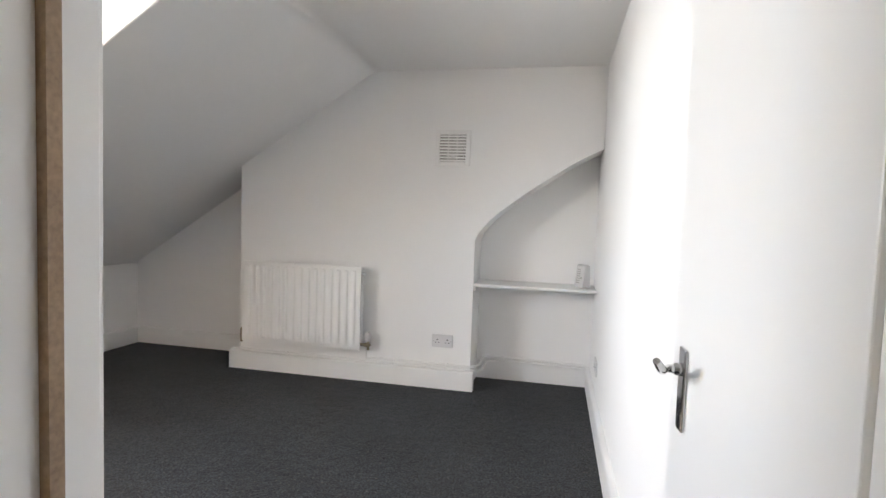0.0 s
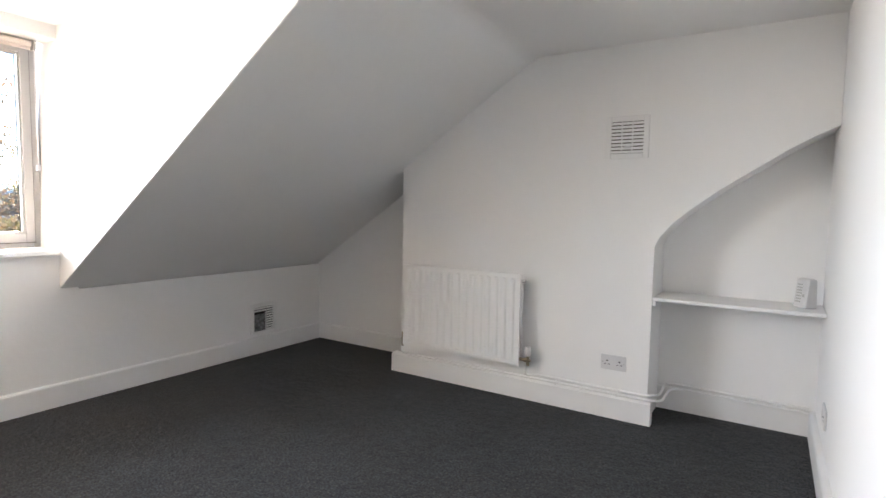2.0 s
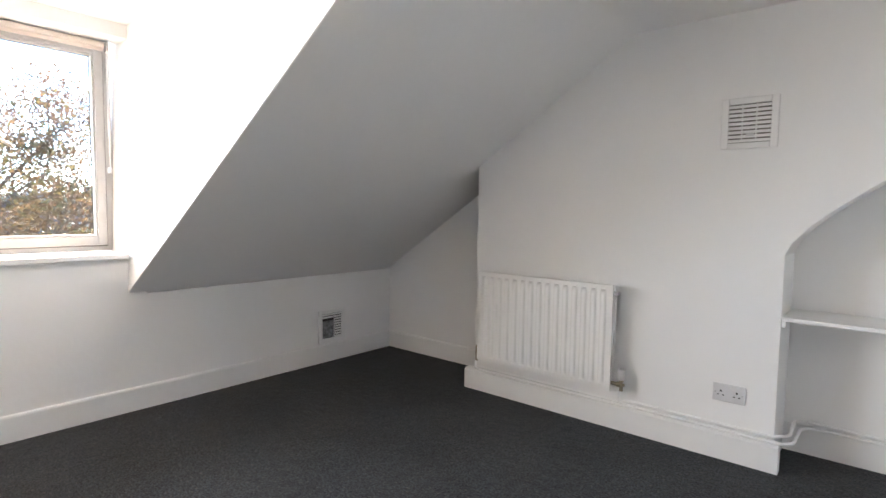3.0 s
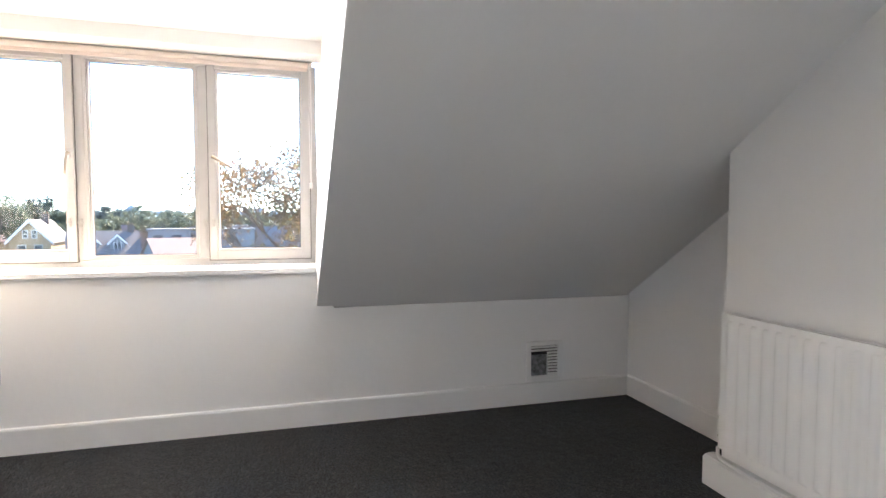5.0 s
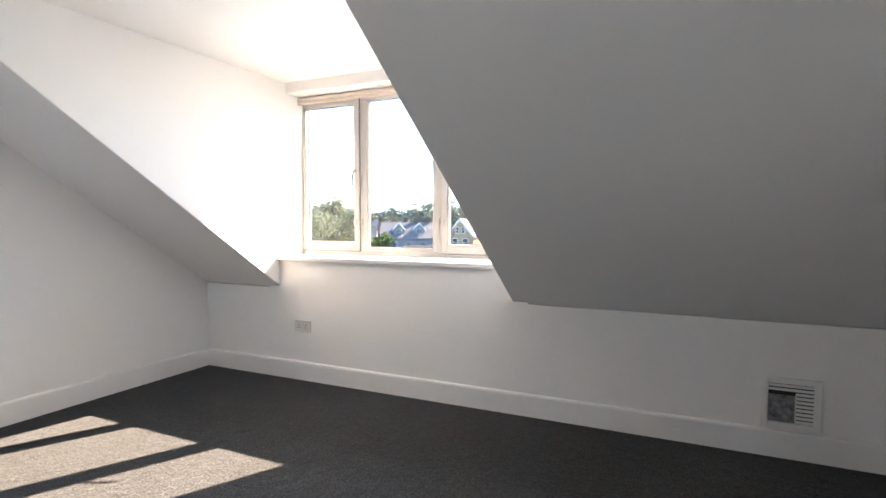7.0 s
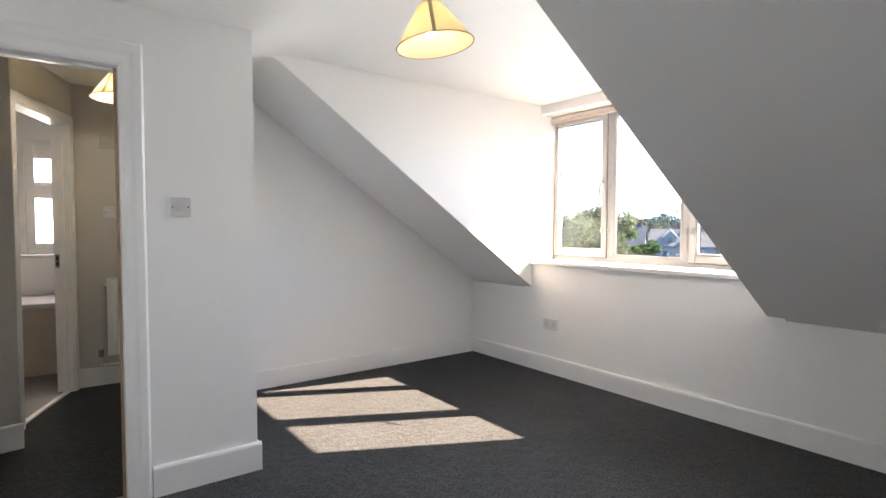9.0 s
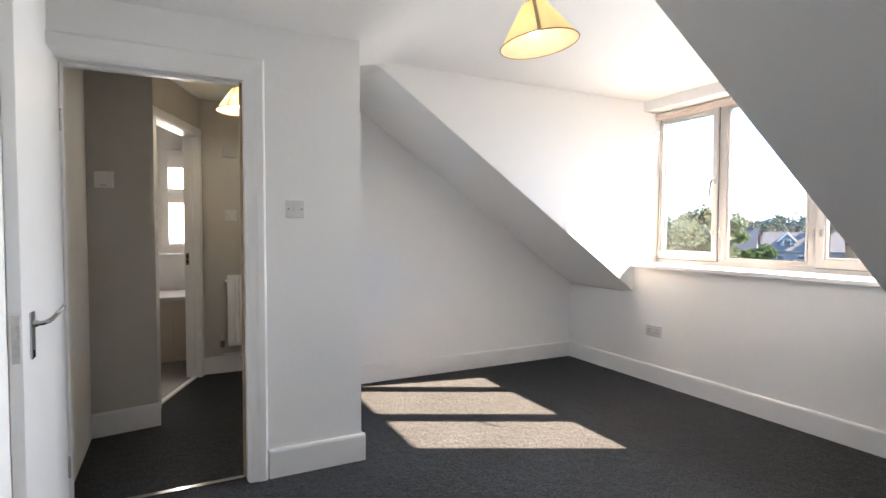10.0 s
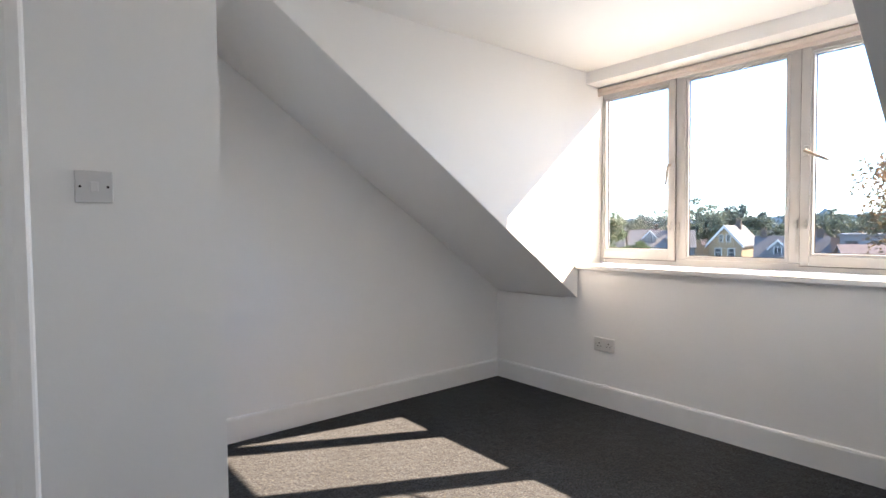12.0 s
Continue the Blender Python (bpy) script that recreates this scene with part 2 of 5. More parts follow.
def finish(name, bm, mat, bevel=0.0, smooth=False, segments=2):
    bmesh.ops.recalc_face_normals(bm, faces=bm.faces)
    if bevel:
        edges = [e for e in bm.edges if len(e.link_faces) == 2 and e.calc_face_angle(0) > 0.5]
        bmesh.ops.bevel(bm, geom=edges, offset=bevel, segments=segments, profile=0.5, affect="EDGES", clamp_overlap=True)
    me = bpy.data.meshes.new(name)
    bm.to_mesh(me)
    bm.free()
    me.materials.append(mat)
    if smooth:
        me.polygons.foreach_set("use_smooth", [True] * len(me.polygons))
        me.set_sharp_from_angle(angle=radians(40))
    return new(name, me)


def part(name, bm, mat, parent, label="", bevel=0.0, smooth=False, segments=2):
    ob = finish(name, bm, mat, bevel, smooth, segments)
    ob.parent = parent
    if label:
        tagged(ob, label)
    return ob


def setting(name, bm, mat, label, category="wall", bevel=0.0, smooth=False):
    return tagged(finish(name, bm, mat, bevel, smooth), label, category, kind="structure")


def thing(name, at, label, category, group="", turn=0.0):
    ob = new(name)
    ob.matrix_world = pose(*at, 0, 0, turn)
    return tagged(ob, label, category, group)


def boxes(*lots):
    bm = bmesh.new()
    for b in lots:
        add_box(bm, *b)
    return bm


def prism(pts, axis, a, b):
    bm = bmesh.new()
    add_prism(bm, pts, axis, a, b)
    return bm


# ---- plan ----
WX = -2.83            # west knee wall
SY, NY = -1.21, 3.605  # south wall, alcove wall at the north
BX0, BX1, BY = -1.585, 0.211, 3.236  # chimney breast
RY = 3.555            # back of the niche
EX = 1.035            # east wall
DY = 0.117            # face of the door wall
CX = -0.29            # corner of the door wall
KNEE = 0.715
KS, KN = 0.68, 0.650   # pitch of the slopes
CHS, CHN = -0.415, 1.470  # cheeks of the dormer
CEIL, DCEIL = 2.20, 2.275
WIN = -3.09           # inner face of the window frame
OX0, OX1, HEAD = 0.283, 1.005, 1.93  # door opening
TOP = 2.45

# ---- structure ----
setting("floor", boxes((-2.95, 1.2, -3.4, 3.75, -0.12, 0.0)), CARPET, "dark charcoal fitted carpet with pale flecks", "floor")
setting("wall_west", prism([(-1.4, -0.12), (3.76, -0.12), (3.76, 0.70), (CHN + 0.1, 0.70), (CHN + 0.1, 0.915), (CHS - 0.1, 0.915), (CHS - 0.1, 0.70), (-1.4, 0.70)], "x", -3.05, WX), PAINT,
        "low white painted knee wall under the window", "wall")
setting("wall_north", boxes((-3.05, -0.7, NY, 3.76, -0.12, TOP), (-0.7, 1.2, RY, 3.76, -0.12, TOP)), PAINT, "white painted wall behind the chimney breast", "wall")
setting("wall_south", boxes((-3.05, CX, -1.4, SY, -0.12, TOP)), PAINT, "white painted wall of the sunlit alcove", "wall")
setting("wall_east", boxes((EX, 1.2, -1.1, RY, -0.12, TOP)), PAINT, "plain white painted wall beside the door", "wall")
setting("wall_door", boxes((CX, OX0 - 0.025, 0.0, DY, -0.12, TOP), (OX1 + 0.0251, EX, 0.0, DY, -0.12, TOP), (OX0 - 0.025, OX1 + 0.025, 0.0, DY, HEAD + 0.025, TOP)), PAINT,
        "white painted wall around the doorway", "wall")
setting("wall_partition", boxes((CX, CX + 0.1, -2.2, 0.0, -0.12, TOP)), PAINT, "white painted partition beside the alcove", "wall")

arch = [(BX1, 1.035), (0.235, 1.09), (0.30, 1.17), (0.37, 1.235), (0.44, 1.29), (0.53, 1.36), (0.62, 1.42), (0.72, 1.485), (0.83, 1.56), (0.93, 1.617), (EX, 1.668)]
setting("chimney_breast", prism([(BX0, 0.0), (BX1, 0.0)] + arch + [(EX, 2.3), (-0.62, 2.3), (BX0, 1.60)], "y", BY, 3.63), PAINT,
        "white plastered chimney breast with a curved opening over the niche", "wall", bevel=0.004)


def soft(v):
    v = min(1, max(0, v))
    return v * v * (3 - 2 * v)


def ceil_z(x, y):
    return CEIL + (DCEIL - CEIL) * soft((-0.2 - x) / 0.5) * (1 - soft((y - 0.3) / 1.1) * soft((x + 1.6) / 1.0))


def lean(bm, y, shift=0.03):
    """Lets the side of the dormer lean a little to the north as it rises."""
    for v in bm.verts:
        if abs(v.co.y - y) < 1e-4:
            v.co.y += shift * (v.co.z - KNEE)


def slope_line(pitch, top):
    """The underside of a slope and its soft bend into the flat ceiling."""
    meet = WX + (top - KNEE) / pitch
    pts = [(WX - 0.10, KNEE - 0.10 * pitch)]
    a, b, c = Vector((meet - 0.06, top - 0.06 * pitch)), Vector((meet, top)), Vector((meet + 0.06, top))
    for i in range(9):
        t = i / 8
        p = (1 - t) ** 2 * a + 2 * t * (1 - t) * b + t * t * c
        pts.append((p.x, p.y))
    return pts


bm = bmesh.new()
line = slope_line(KN, CEIL)
add_prism(bm, line + [(1.2, CEIL), (1.2, CEIL + 0.14), (-0.75, CEIL + 0.14), (WX - 0.12, KNEE + 0.08)], "y", CHN + 0.004, 3.7)
lean(bm, CHN + 0.004)
line = slope_line(KS, 2.262)[:6]
add_prism(bm, line + [(CX + 0.02, 2.203), (CX + 0.02, 2.40), (-0.75, 2.40), (WX - 0.12, KNEE + 0.08)], "y", -1.35, CHS - 0.004)
lean(bm, CHS - 0.004)
nx, ny = 36, 16
xs = [-3.2 + (1.2 + 3.2) * i / nx for i in range(nx + 1)]
ys = [CHS - 0.004 + (CHN + 0.008 + 0.0446 - CHS) * j / ny for j in range(ny + 1)]
low = [[bm.verts.new((x, y, ceil_z(x, y))) for y in ys] for x in xs]
for i in range(nx):
    for j in range(ny):
        bm.faces.new((low[i][j], low[i + 1][j], low[i + 1][j + 1], low[i][j + 1]))
# unseen cover over the dormer strip, added to shut out stray sky light
add_box(bm, -3.25, 1.25, CHS - 0.2, CHN + 0.2, 2.42, 2.50)
setting("ceiling", bm, CEILING, "white painted ceiling that folds into steep slopes", "ceiling", smooth=True)
setting("ceiling_hall", boxes((CX, 2.2, -3.5, 0.0, 2.30, 2.42)), CEILING, "white painted ceiling of the hall", "ceiling")


def cheek(name, pitch, top, y0, y1, label):
    meet = WX + (top - KNEE) / pitch
    g = 0.003
    side = prism([(-3.2, KNEE + g + (-3.2 - WX) * pitch), (meet, top + g), (meet, 2.42), (-3.2, 2.42)], "y", y0, y1)
    lean(side, CHS)
    lean(side, CHN)
    setting(name, side, PAINT, label, "wall")


cheek("wall_dormer_south", KS, 2.262, CHS - 0.1, CHS, "white painted side of the dormer with a patch of sun")
cheek("wall_dormer_north", KN, CEIL, CHN, CHN + 0.1, "white painted side of the dormer")
setting("wall_dormer_front", boxes((-3.2, -3.05, CHS, CHN, -0.12, 0.94), (-3.2, -3.05, CHS, CHN, 2.185, 2.42)), PAINT, "white painted wall above and below the window", "wall")
setting("lintel", boxes((-3.05, -2.875, CHS, CHN + 0.05, 2.195, 2.30)), GLOSS, "white boxed lintel above the blind", "trim", bevel=0.004)
# roof slabs out of view, added so no daylight leaks past the ceiling
setting("roof", prism([(-3.3, 0.52), (-0.7, 2.5), (1.3, 2.5), (1.3, 2.62), (-0.75, 2.62), (-3.4, 0.60)], "y", CHN + 0.11, 3.9), GREYPLASTIC, "unseen roof slab added against light leaks", "roof")
setting("roof", prism([(-3.3, 0.52), (-0.7, 2.5), (1.3, 2.5), (1.3, 2.62), (-0.75, 2.62), (-3.4, 0.60)], "y", -3.6, CHS - 0.11), GREYPLASTIC, "unseen roof slab added against light leaks", "roof")
setting("window_sill", boxes((-3.08, -2.795, CHS + 0.002, CHN - 0.002, 0.917, 0.948)), GLOSS, "white gloss painted window board", "trim", bevel=0.006)


# skirting boards
def skirting(a, b, out, h=0.142, t=0.016, label="white gloss painted skirting board", z0=0.0):
    """A board along a wall from a to b in plan; out: the way into the room."""
    a, b, n = Vector((*a, 0)), Vector((*b, 0)), Vector((*out, 0)).normalized()
    d = (b - a).normalized()
    bm = bmesh.new()
    prof = [(0.0, z0), (t, z0), (t, h - 0.014), (t * 0.8, h - 0.004), (t * 0.4, h), (0.0, h)]
    ends = [[bm.verts.new(p + n * u + Vector((0, 0, z))) for u, z in prof] for p in (a, b)]
    bm.faces.new(ends[0])
    bm.faces.new(ends[1])
    for i in range(len(prof)):
        j = (i + 1) % len(prof)
        bm.faces.new((ends[0][i], ends[0][j], ends[1][j], ends[1][i]))
    return setting("baseboard", bm, GLOSS, label, "skirting")


skirting((WX, SY), (WX, NY), (1, 0))
skirting((WX + 0.016, SY), (CX, SY), (0, 1))
skirting((WX + 0.016, NY), (BX0, NY), (0, -1))
skirting((BX0 - 0.045, BY), (BX1 + 0.028, BY), (0, -1), t=0.062, h=0.14, label="deep white boxed skirting under the radiator")
skirting((BX1, RY), (EX - 0.028, RY), (0, -1), t=0.02)
skirting((EX, DY + 0.02), (EX, RY), (-1, 0), t=0.03)
skirting((CX - 0.018, DY), (OX0 - 0.1, DY), (0, 1), t=0.018)
skirting((CX, SY + 0.02), (CX, DY), (-1, 0), t=0.016)

# hall and bathroom
HC = Vector((0.693, -0.925))  # corner of the hall
HD, HE = Vector((0.722, -1.20)), Vector((0.388, -2.05))  # wall of the bathroom door
hd = (HE - HD).normalized()
hn = Vector((-hd.y, hd.x))  # into the bathroom
if hn.x < 0:
    hn = -hn


def hp(s, o):
    p = HD + hd * s + hn * o
    return (p.x, p.y)


HL = (HE - HD).length
HS0, HS1, HHEAD = 0.07, 0.825, 1.975
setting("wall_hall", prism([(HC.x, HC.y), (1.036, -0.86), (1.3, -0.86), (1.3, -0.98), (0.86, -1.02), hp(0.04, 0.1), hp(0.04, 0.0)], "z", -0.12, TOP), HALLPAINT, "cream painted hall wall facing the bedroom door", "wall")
bm = bmesh.new()
add_prism(bm, [hp(0.042, 0), hp(HS0 - 0.02, 0), hp(HS0 - 0.02, 0.1), hp(0.042, 0.1)], "z", -0.12, TOP)
add_prism(bm, [hp(HS1 + 0.02, 0), hp(HL, 0), hp(HL, 0.1), hp(HS1 + 0.02, 0.1)], "z", -0.12, TOP)
add_prism(bm, [hp(HS0 - 0.02, 0), hp(HS1 + 0.02, 0), hp(HS1 + 0.02, 0.1), hp(HS0 - 0.02, 0.1)], "z", HHEAD + 0.02, TOP)
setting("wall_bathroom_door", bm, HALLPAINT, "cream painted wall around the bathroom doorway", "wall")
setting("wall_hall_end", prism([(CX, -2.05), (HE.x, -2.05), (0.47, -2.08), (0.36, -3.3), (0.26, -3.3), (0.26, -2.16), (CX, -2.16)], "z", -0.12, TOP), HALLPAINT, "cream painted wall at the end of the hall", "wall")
skirting((CX + 0.1, -2.05), (HE.x, -2.05), (0, 1))
skirting((HC.x - 0.012, HC.y), (1.036, -0.86), (-0.19, 1), t=0.016)
BATHY = -3.27
bm = boxes((0.2, 0.36, BATHY - 0.12, BATHY, -0.12, TOP), (0.76, 2.2, BATHY - 0.12, BATHY, -0.12, TOP), (0.36, 0.76, BATHY - 0.12, BATHY, -0.12, 0.955), (0.36, 0.76, BATHY - 0.12, BATHY, 2.03, TOP))
setting("wall_bathroom", bm, PAINT, "white painted outer wall of the bathroom", "wall")
setting("wall_bathroom", boxes((2.1, 2.2, BATHY, -0.9, -0.12, TOP), (1.3, 2.1, -1.0, -0.9, -0.12, TOP)), PAINT, "white painted bathroom wall", "wall")
setting("floor_bathroom", prism([hp(0.05, 0.055), hp(HL, 0.055), (0.40, BATHY), (2.1, BATHY), (2.1, -1.0)], "z", -0.06, 0.004), VINYL, "brown grey vinyl bathroom floor", "floor")
setting("floor_bathroom", boxes((1.2, 2.2, -3.4, -0.9, -0.12, -0.061)), VINYL, "bathroom subfloor", "floor")
setting("door_threshold", prism([hp(HS0, 0.02), hp(HS1, 0.02), hp(HS1, 0.055), hp(HS0, 0.055)], "z", 0.0, 0.010), GLOSS, "white threshold strip of the bathroom", "trim")
setting("door_threshold", boxes((OX0, OX1, 0.045, 0.075, 0.0, 0.008)), CHROME, "pale metal carpet strip in the doorway", "trim")

# ---- doors ----
def frame_part(parent, name, bm, label="", bevel=0.003, mat=None):
    return part(name, bm, mat or GLOSS, parent, label, bevel=bevel)


door = tagged(new("door_1"), "white flush door standing open, with a chrome lever handle", "door", kind="structure")
door.matrix_world = pose(0, 0, 0)
# lining, stops and architraves
frame_part(door, "door_lining", boxes((OX0 - 0.025, OX0, -0.012, DY + 0.004, 0, HEAD), (OX1, OX1 + 0.025, -0.012, DY + 0.004, 0, HEAD), (OX0 - 0.025, OX1 + 0.025, -0.012, DY + 0.004, HEAD, HEAD + 0.025)), "white gloss door lining")
frame_part(door, "door_stop", boxes((OX1 - 0.013, OX1, 0.03, 0.07, 0, HEAD), (OX0 + 0.0125, OX1 - 0.013, 0.03, 0.07, HEAD - 0.013, HEAD)), "white door stop")
frame_part(door, "door_stop", boxes((OX0, OX0 + 0.012, 0.050, 0.066, 0.0, HEAD)), "bare brown wooden door stop", 0, BARE)


def architrave(parent, x0, x1, z, y, sign, w=0.085):
    """Moulded board round an opening: x0, x1 its inner edges, z its head."""
    prof = [(0, 0), (0, 0.010), (0.012, 0.014), (w * 0.45, 0.016), (w * 0.6, 0.021), (w * 0.85, 0.022), (w - 0.006, 0.02), (w, 0.014), (w, 0)]
    bm = bmesh.new()
    rows = []
    for u, v in prof:
        rows.append([bm.verts.new(p) for p in ((x0 - u, y + sign * v, 0), (x0 - u, y + sign * v, z + u), (x1 + u, y + sign * v, z + u), (x1 + u, y + sign * v, 0))])
    for a, b in zip(rows, rows[1:] + rows[:1]):
        for k in range(3):
            bm.faces.new((a[k], a[k + 1], b[k + 1], b[k]))
    return part("architrave", bm, GLOSS, parent, "moulded white architrave")


bm = bmesh.new()
W = 0.095
prof = [(0.006, 0), (0.006, 0.010), (0.018, 0.014), (W * 0.45, 0.016), (W * 0.6, 0.021), (W * 0.88, 0.022), (W - 0.005, 0.018), (W, 0.010), (W, 0)]
rows = []
for u, v in prof:
    y = DY + v + 0.002
    rows.append([bm.verts.new(p) for p in ((OX0 - u, y, 0), (OX0 - u, y, HEAD + u * 1.12), (EX - 0.002, y, HEAD + u * 1.12))])
for a, b in zip(rows, rows[1:] + rows[:1]):
    for k in range(2):
        bm.faces.new((a[k], a[k + 1], b[k + 1], b[k]))
part("architrave", bm, GLOSS, door, "moulded white architrave")
# leaf, standing open along the east wall
LX, LW, LY = 0.998, 0.665, DY + 0.004
part("leaf", boxes((LX, LX + 0.036, LY, LY + LW, 0.012, HEAD - 0.01)), DOORPAINT, door, "smooth white flush door leaf", bevel=0.0025)
hz, hy = 0.888, LY + LW - 0.105
part("handle_plate", boxes((LX - 0.008, LX - 0.0005, hy - 0.021, hy + 0.021, hz - 0.078, hz + 0.075)), CHROME, door, "narrow chrome backplate", bevel=0.006, segments=3)
bm = bmesh.new()
path = rounded([(LX - 0.006, hy, hz + 0.035), (LX - 0.032, hy, hz + 0.035), (LX - 0.046, hy - 0.035, hz + 0.038), (LX - 0.056, hy - 0.08, hz + 0.052), (LX - 0.072, hy - 0.112, hz + 0.074)], 0.014)
add_tube(bm, path, [0.0085] * 3 + [0.0078] * (len(path) - 4) + [0.006], 12)
part("handle", bm, CHROME, door, "curved chrome lever", smooth=True)
bm = bmesh.new()
add_lathe(bm, [(0.010, 0), (0.012, 0.004), (0.012, 0.013)], 20, (LX - 0.020, hy, hz + 0.035), "x")
part("handle_rose", bm, CHROME, door, "", smooth=True)
part("keyhole", boxes((LX - 0.0095, LX - 0.0078, hy - 0.004, hy + 0.004, hz - 0.075, hz - 0.05)), DARK, door)
part("latch_plate", boxes((LX + 0.007, LX + 0.027, LY + LW - 0.0005, LY + LW + 0.002, hz - 0.07, hz + 0.075)), STEEL, door, "steel latch plate on the door edge")
part("latch", boxes((LX + 0.011, LX + 0.023, LY + LW + 0.002, LY + LW + 0.011, hz + 0.025, hz + 0.045)), STEEL, door)
for z in (0.22, 1.68):
    bm = bmesh.new()
    add_lathe(bm, [(0.006, z - 0.045), (0.006, z + 0.045)], 12, (LX - 0.004, LY - 0.004, 0))
    part("hinge", bm, STEEL, door, "steel butt hinge", smooth=True)

# bathroom door frame
bdoor = tagged(new("door_2"), "white painted frame of the bathroom doorway with a brass latch keep", "door frame", kind="structure")
bm = bmesh.new()
for s0, s1 in ((HS0 - 0.02, HS0), (HS1, HS1 + 0.02)):
    add_prism(bm, [hp(s0, -0.006), hp(s1, -0.006), hp(s1, 0.106), hp(s0, 0.106)], "z", 0, HHEAD)
add_prism(bm, [hp(HS0 - 0.02, -0.006), hp(HS1 + 0.02, -0.006), hp(HS1 + 0.02, 0.106), hp(HS0 - 0.02, 0.106)], "z", HHEAD, HHEAD + 0.02)
part("door_lining", bm, GLOSS, bdoor, "", bevel=0.002)
bm = bmesh.new()
for s0, s1 in ((HS0, HS0 + 0.012), (HS1 - 0.012, HS1)):
    add_prism(bm, [hp(s0, 0.03), hp(s1, 0.03), hp(s1, 0.065), hp(s0, 0.065)], "z", 0.0105, HHEAD)
part("door_stop", bm, GLOSS, bdoor, "", bevel=0.002)
bm = bmesh.new()
for s0, s1 in ((HS0 - 0.058, HS0 - 0.006), (HS1 + 0.006, HS1 + 0.066)):
    add_prism(bm, [hp(s0, -0.018), hp(s1, -0.018), hp(s1, -0.007), hp(s0, -0.007)], "z", 0, HHEAD + 0.006)
add_prism(bm, [hp(HS0 - 0.058, -0.018), hp(HS1 + 0.066, -0.018), hp(HS1 + 0.066, -0.007), hp(HS0 - 0.058, -0.007)], "z", HHEAD + 0.006, HHEAD + 0.07)
part("architrave", bm, GLOSS, bdoor, "", bevel=0.003)
bm = bmesh.new()
add_prism(bm, [hp(HS1 - 0.0015, 0.068), hp(HS1, 0.068), hp(HS1, 0.096), hp(HS1 - 0.0015, 0.096)], "z", 0.93, 1.03)
part("latch_keep", bm, BRASS, bdoor, "dark metal latch keep")
bm = bmesh.new()
for z0, z1 in ((0.945, 0.975), (0.985, 1.015)):
    add_prism(bm, [hp(HS1 - 0.0025, 0.074), hp(HS1 - 0.0016, 0.074), hp(HS1 - 0.0016, 0.09), hp(HS1 - 0.0025, 0.09)], "z", z0, z1)
part("keep_hole", bm, DARK, bdoor)


# ---- dormer window ----
win = tagged(new("window_1"), "white plastic dormer window of two casements beside a fixed middle pane", "window", kind="structure")
FO = (CHS + 0.002, CHN + 0.020, 0.95, 2.184)  # y0 y1 z0 z1


def ring(bm, x0, x1, y0, y1, z0, z1, w, wb=None):
    """A mitred rectangular frame with a sloped inner bead."""
    wb = wb or w
    add_box(bm, x0, x1, y0, y0 + w, z0, z1)
    add_box(bm, x0, x1, y1 - w, y1, z0, z1)
    add_box(bm, x0, x1, y0 + w, y1 - w, z0, z0 + wb)
    add_box(bm, x0, x1, y0 + w, y1 - w, z1 - w, z1)


XB = WIN - 0.065
bm = bmesh.new()
ring(bm, XB, WIN, *FO, 0.045)
add_box(bm, XB, WIN, 0.150, 0.208, FO[2] + 0.045, FO[3] - 0.045)
add_box(bm, XB, WIN, 0.800, 0.868, FO[2] + 0.045, FO[3] - 0.045)
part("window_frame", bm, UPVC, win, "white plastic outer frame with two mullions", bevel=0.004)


def casement(y0, y1, z0, z1, inner, proud):
    bm = bmesh.new()
    gy0, gy1, gz0, gz1 = inner
    x0, x1 = WIN - 0.05, WIN + proud
    add_box(bm, x0, x1, y0, gy0 - 0.012, z0, z1)
    add_box(bm, x0, x1, gy1 + 0.012, y1, z0, z1)
    add_box(bm, x0, x1, gy0 - 0.012, gy1 + 0.012, z0, gz0 - 0.012)
    add_box(bm, x0, x1, gy0 - 0.012, gy1 + 0.012, gz1 + 0.012, z1)
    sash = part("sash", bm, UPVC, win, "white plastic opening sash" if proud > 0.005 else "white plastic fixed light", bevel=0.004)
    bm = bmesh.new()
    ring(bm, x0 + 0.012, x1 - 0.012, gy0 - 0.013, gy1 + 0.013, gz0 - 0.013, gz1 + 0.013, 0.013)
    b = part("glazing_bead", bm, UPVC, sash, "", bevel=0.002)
    pane = part("pane", boxes((WIN - 0.036, WIN - 0.030, gy0 - 0.006, gy1 + 0.006, gz0 - 0.006, gz1 + 0.006)), GLASS, sash, "clear double glazed pane")
    pane.visible_shadow = False
    bm = bmesh.new()
    ring(bm, WIN - 0.0295, WIN - 0.027, gy0 - 0.001, gy1 + 0.001, gz0 - 0.001, gz1 + 0.001, 0.005)
    part("gasket", bm, DARK, sash, "black rubber glazing gasket")
    if proud > 0.005:
        # the gap's shadow is painted as a thin dark ring round the sash
        bm = bmesh.new()
        ring(bm, WIN - 0.004, WIN + 0.0035, y0 - 0.0045, y1 + 0.0045, z0 - 0.0045, z1 + 0.0045, 0.0043)
        part("shadow_gap", bm, GAPSHADE, sash, "dark strip standing in for the shadow gap round the sash")


casement(CHS + 0.035, 0.160, 0.985, 2.160, (-0.355, 0.108, 1.057, 2.110), 0.016)
casement(0.2085, 0.7995, 0.9955, 2.1385, (0.236, 0.778, 1.018, 2.125), 0.002)
casement(0.858, CHN - 0.022, 0.985, 2.160, (0.915, 1.388, 1.052, 2.110), 0.016)


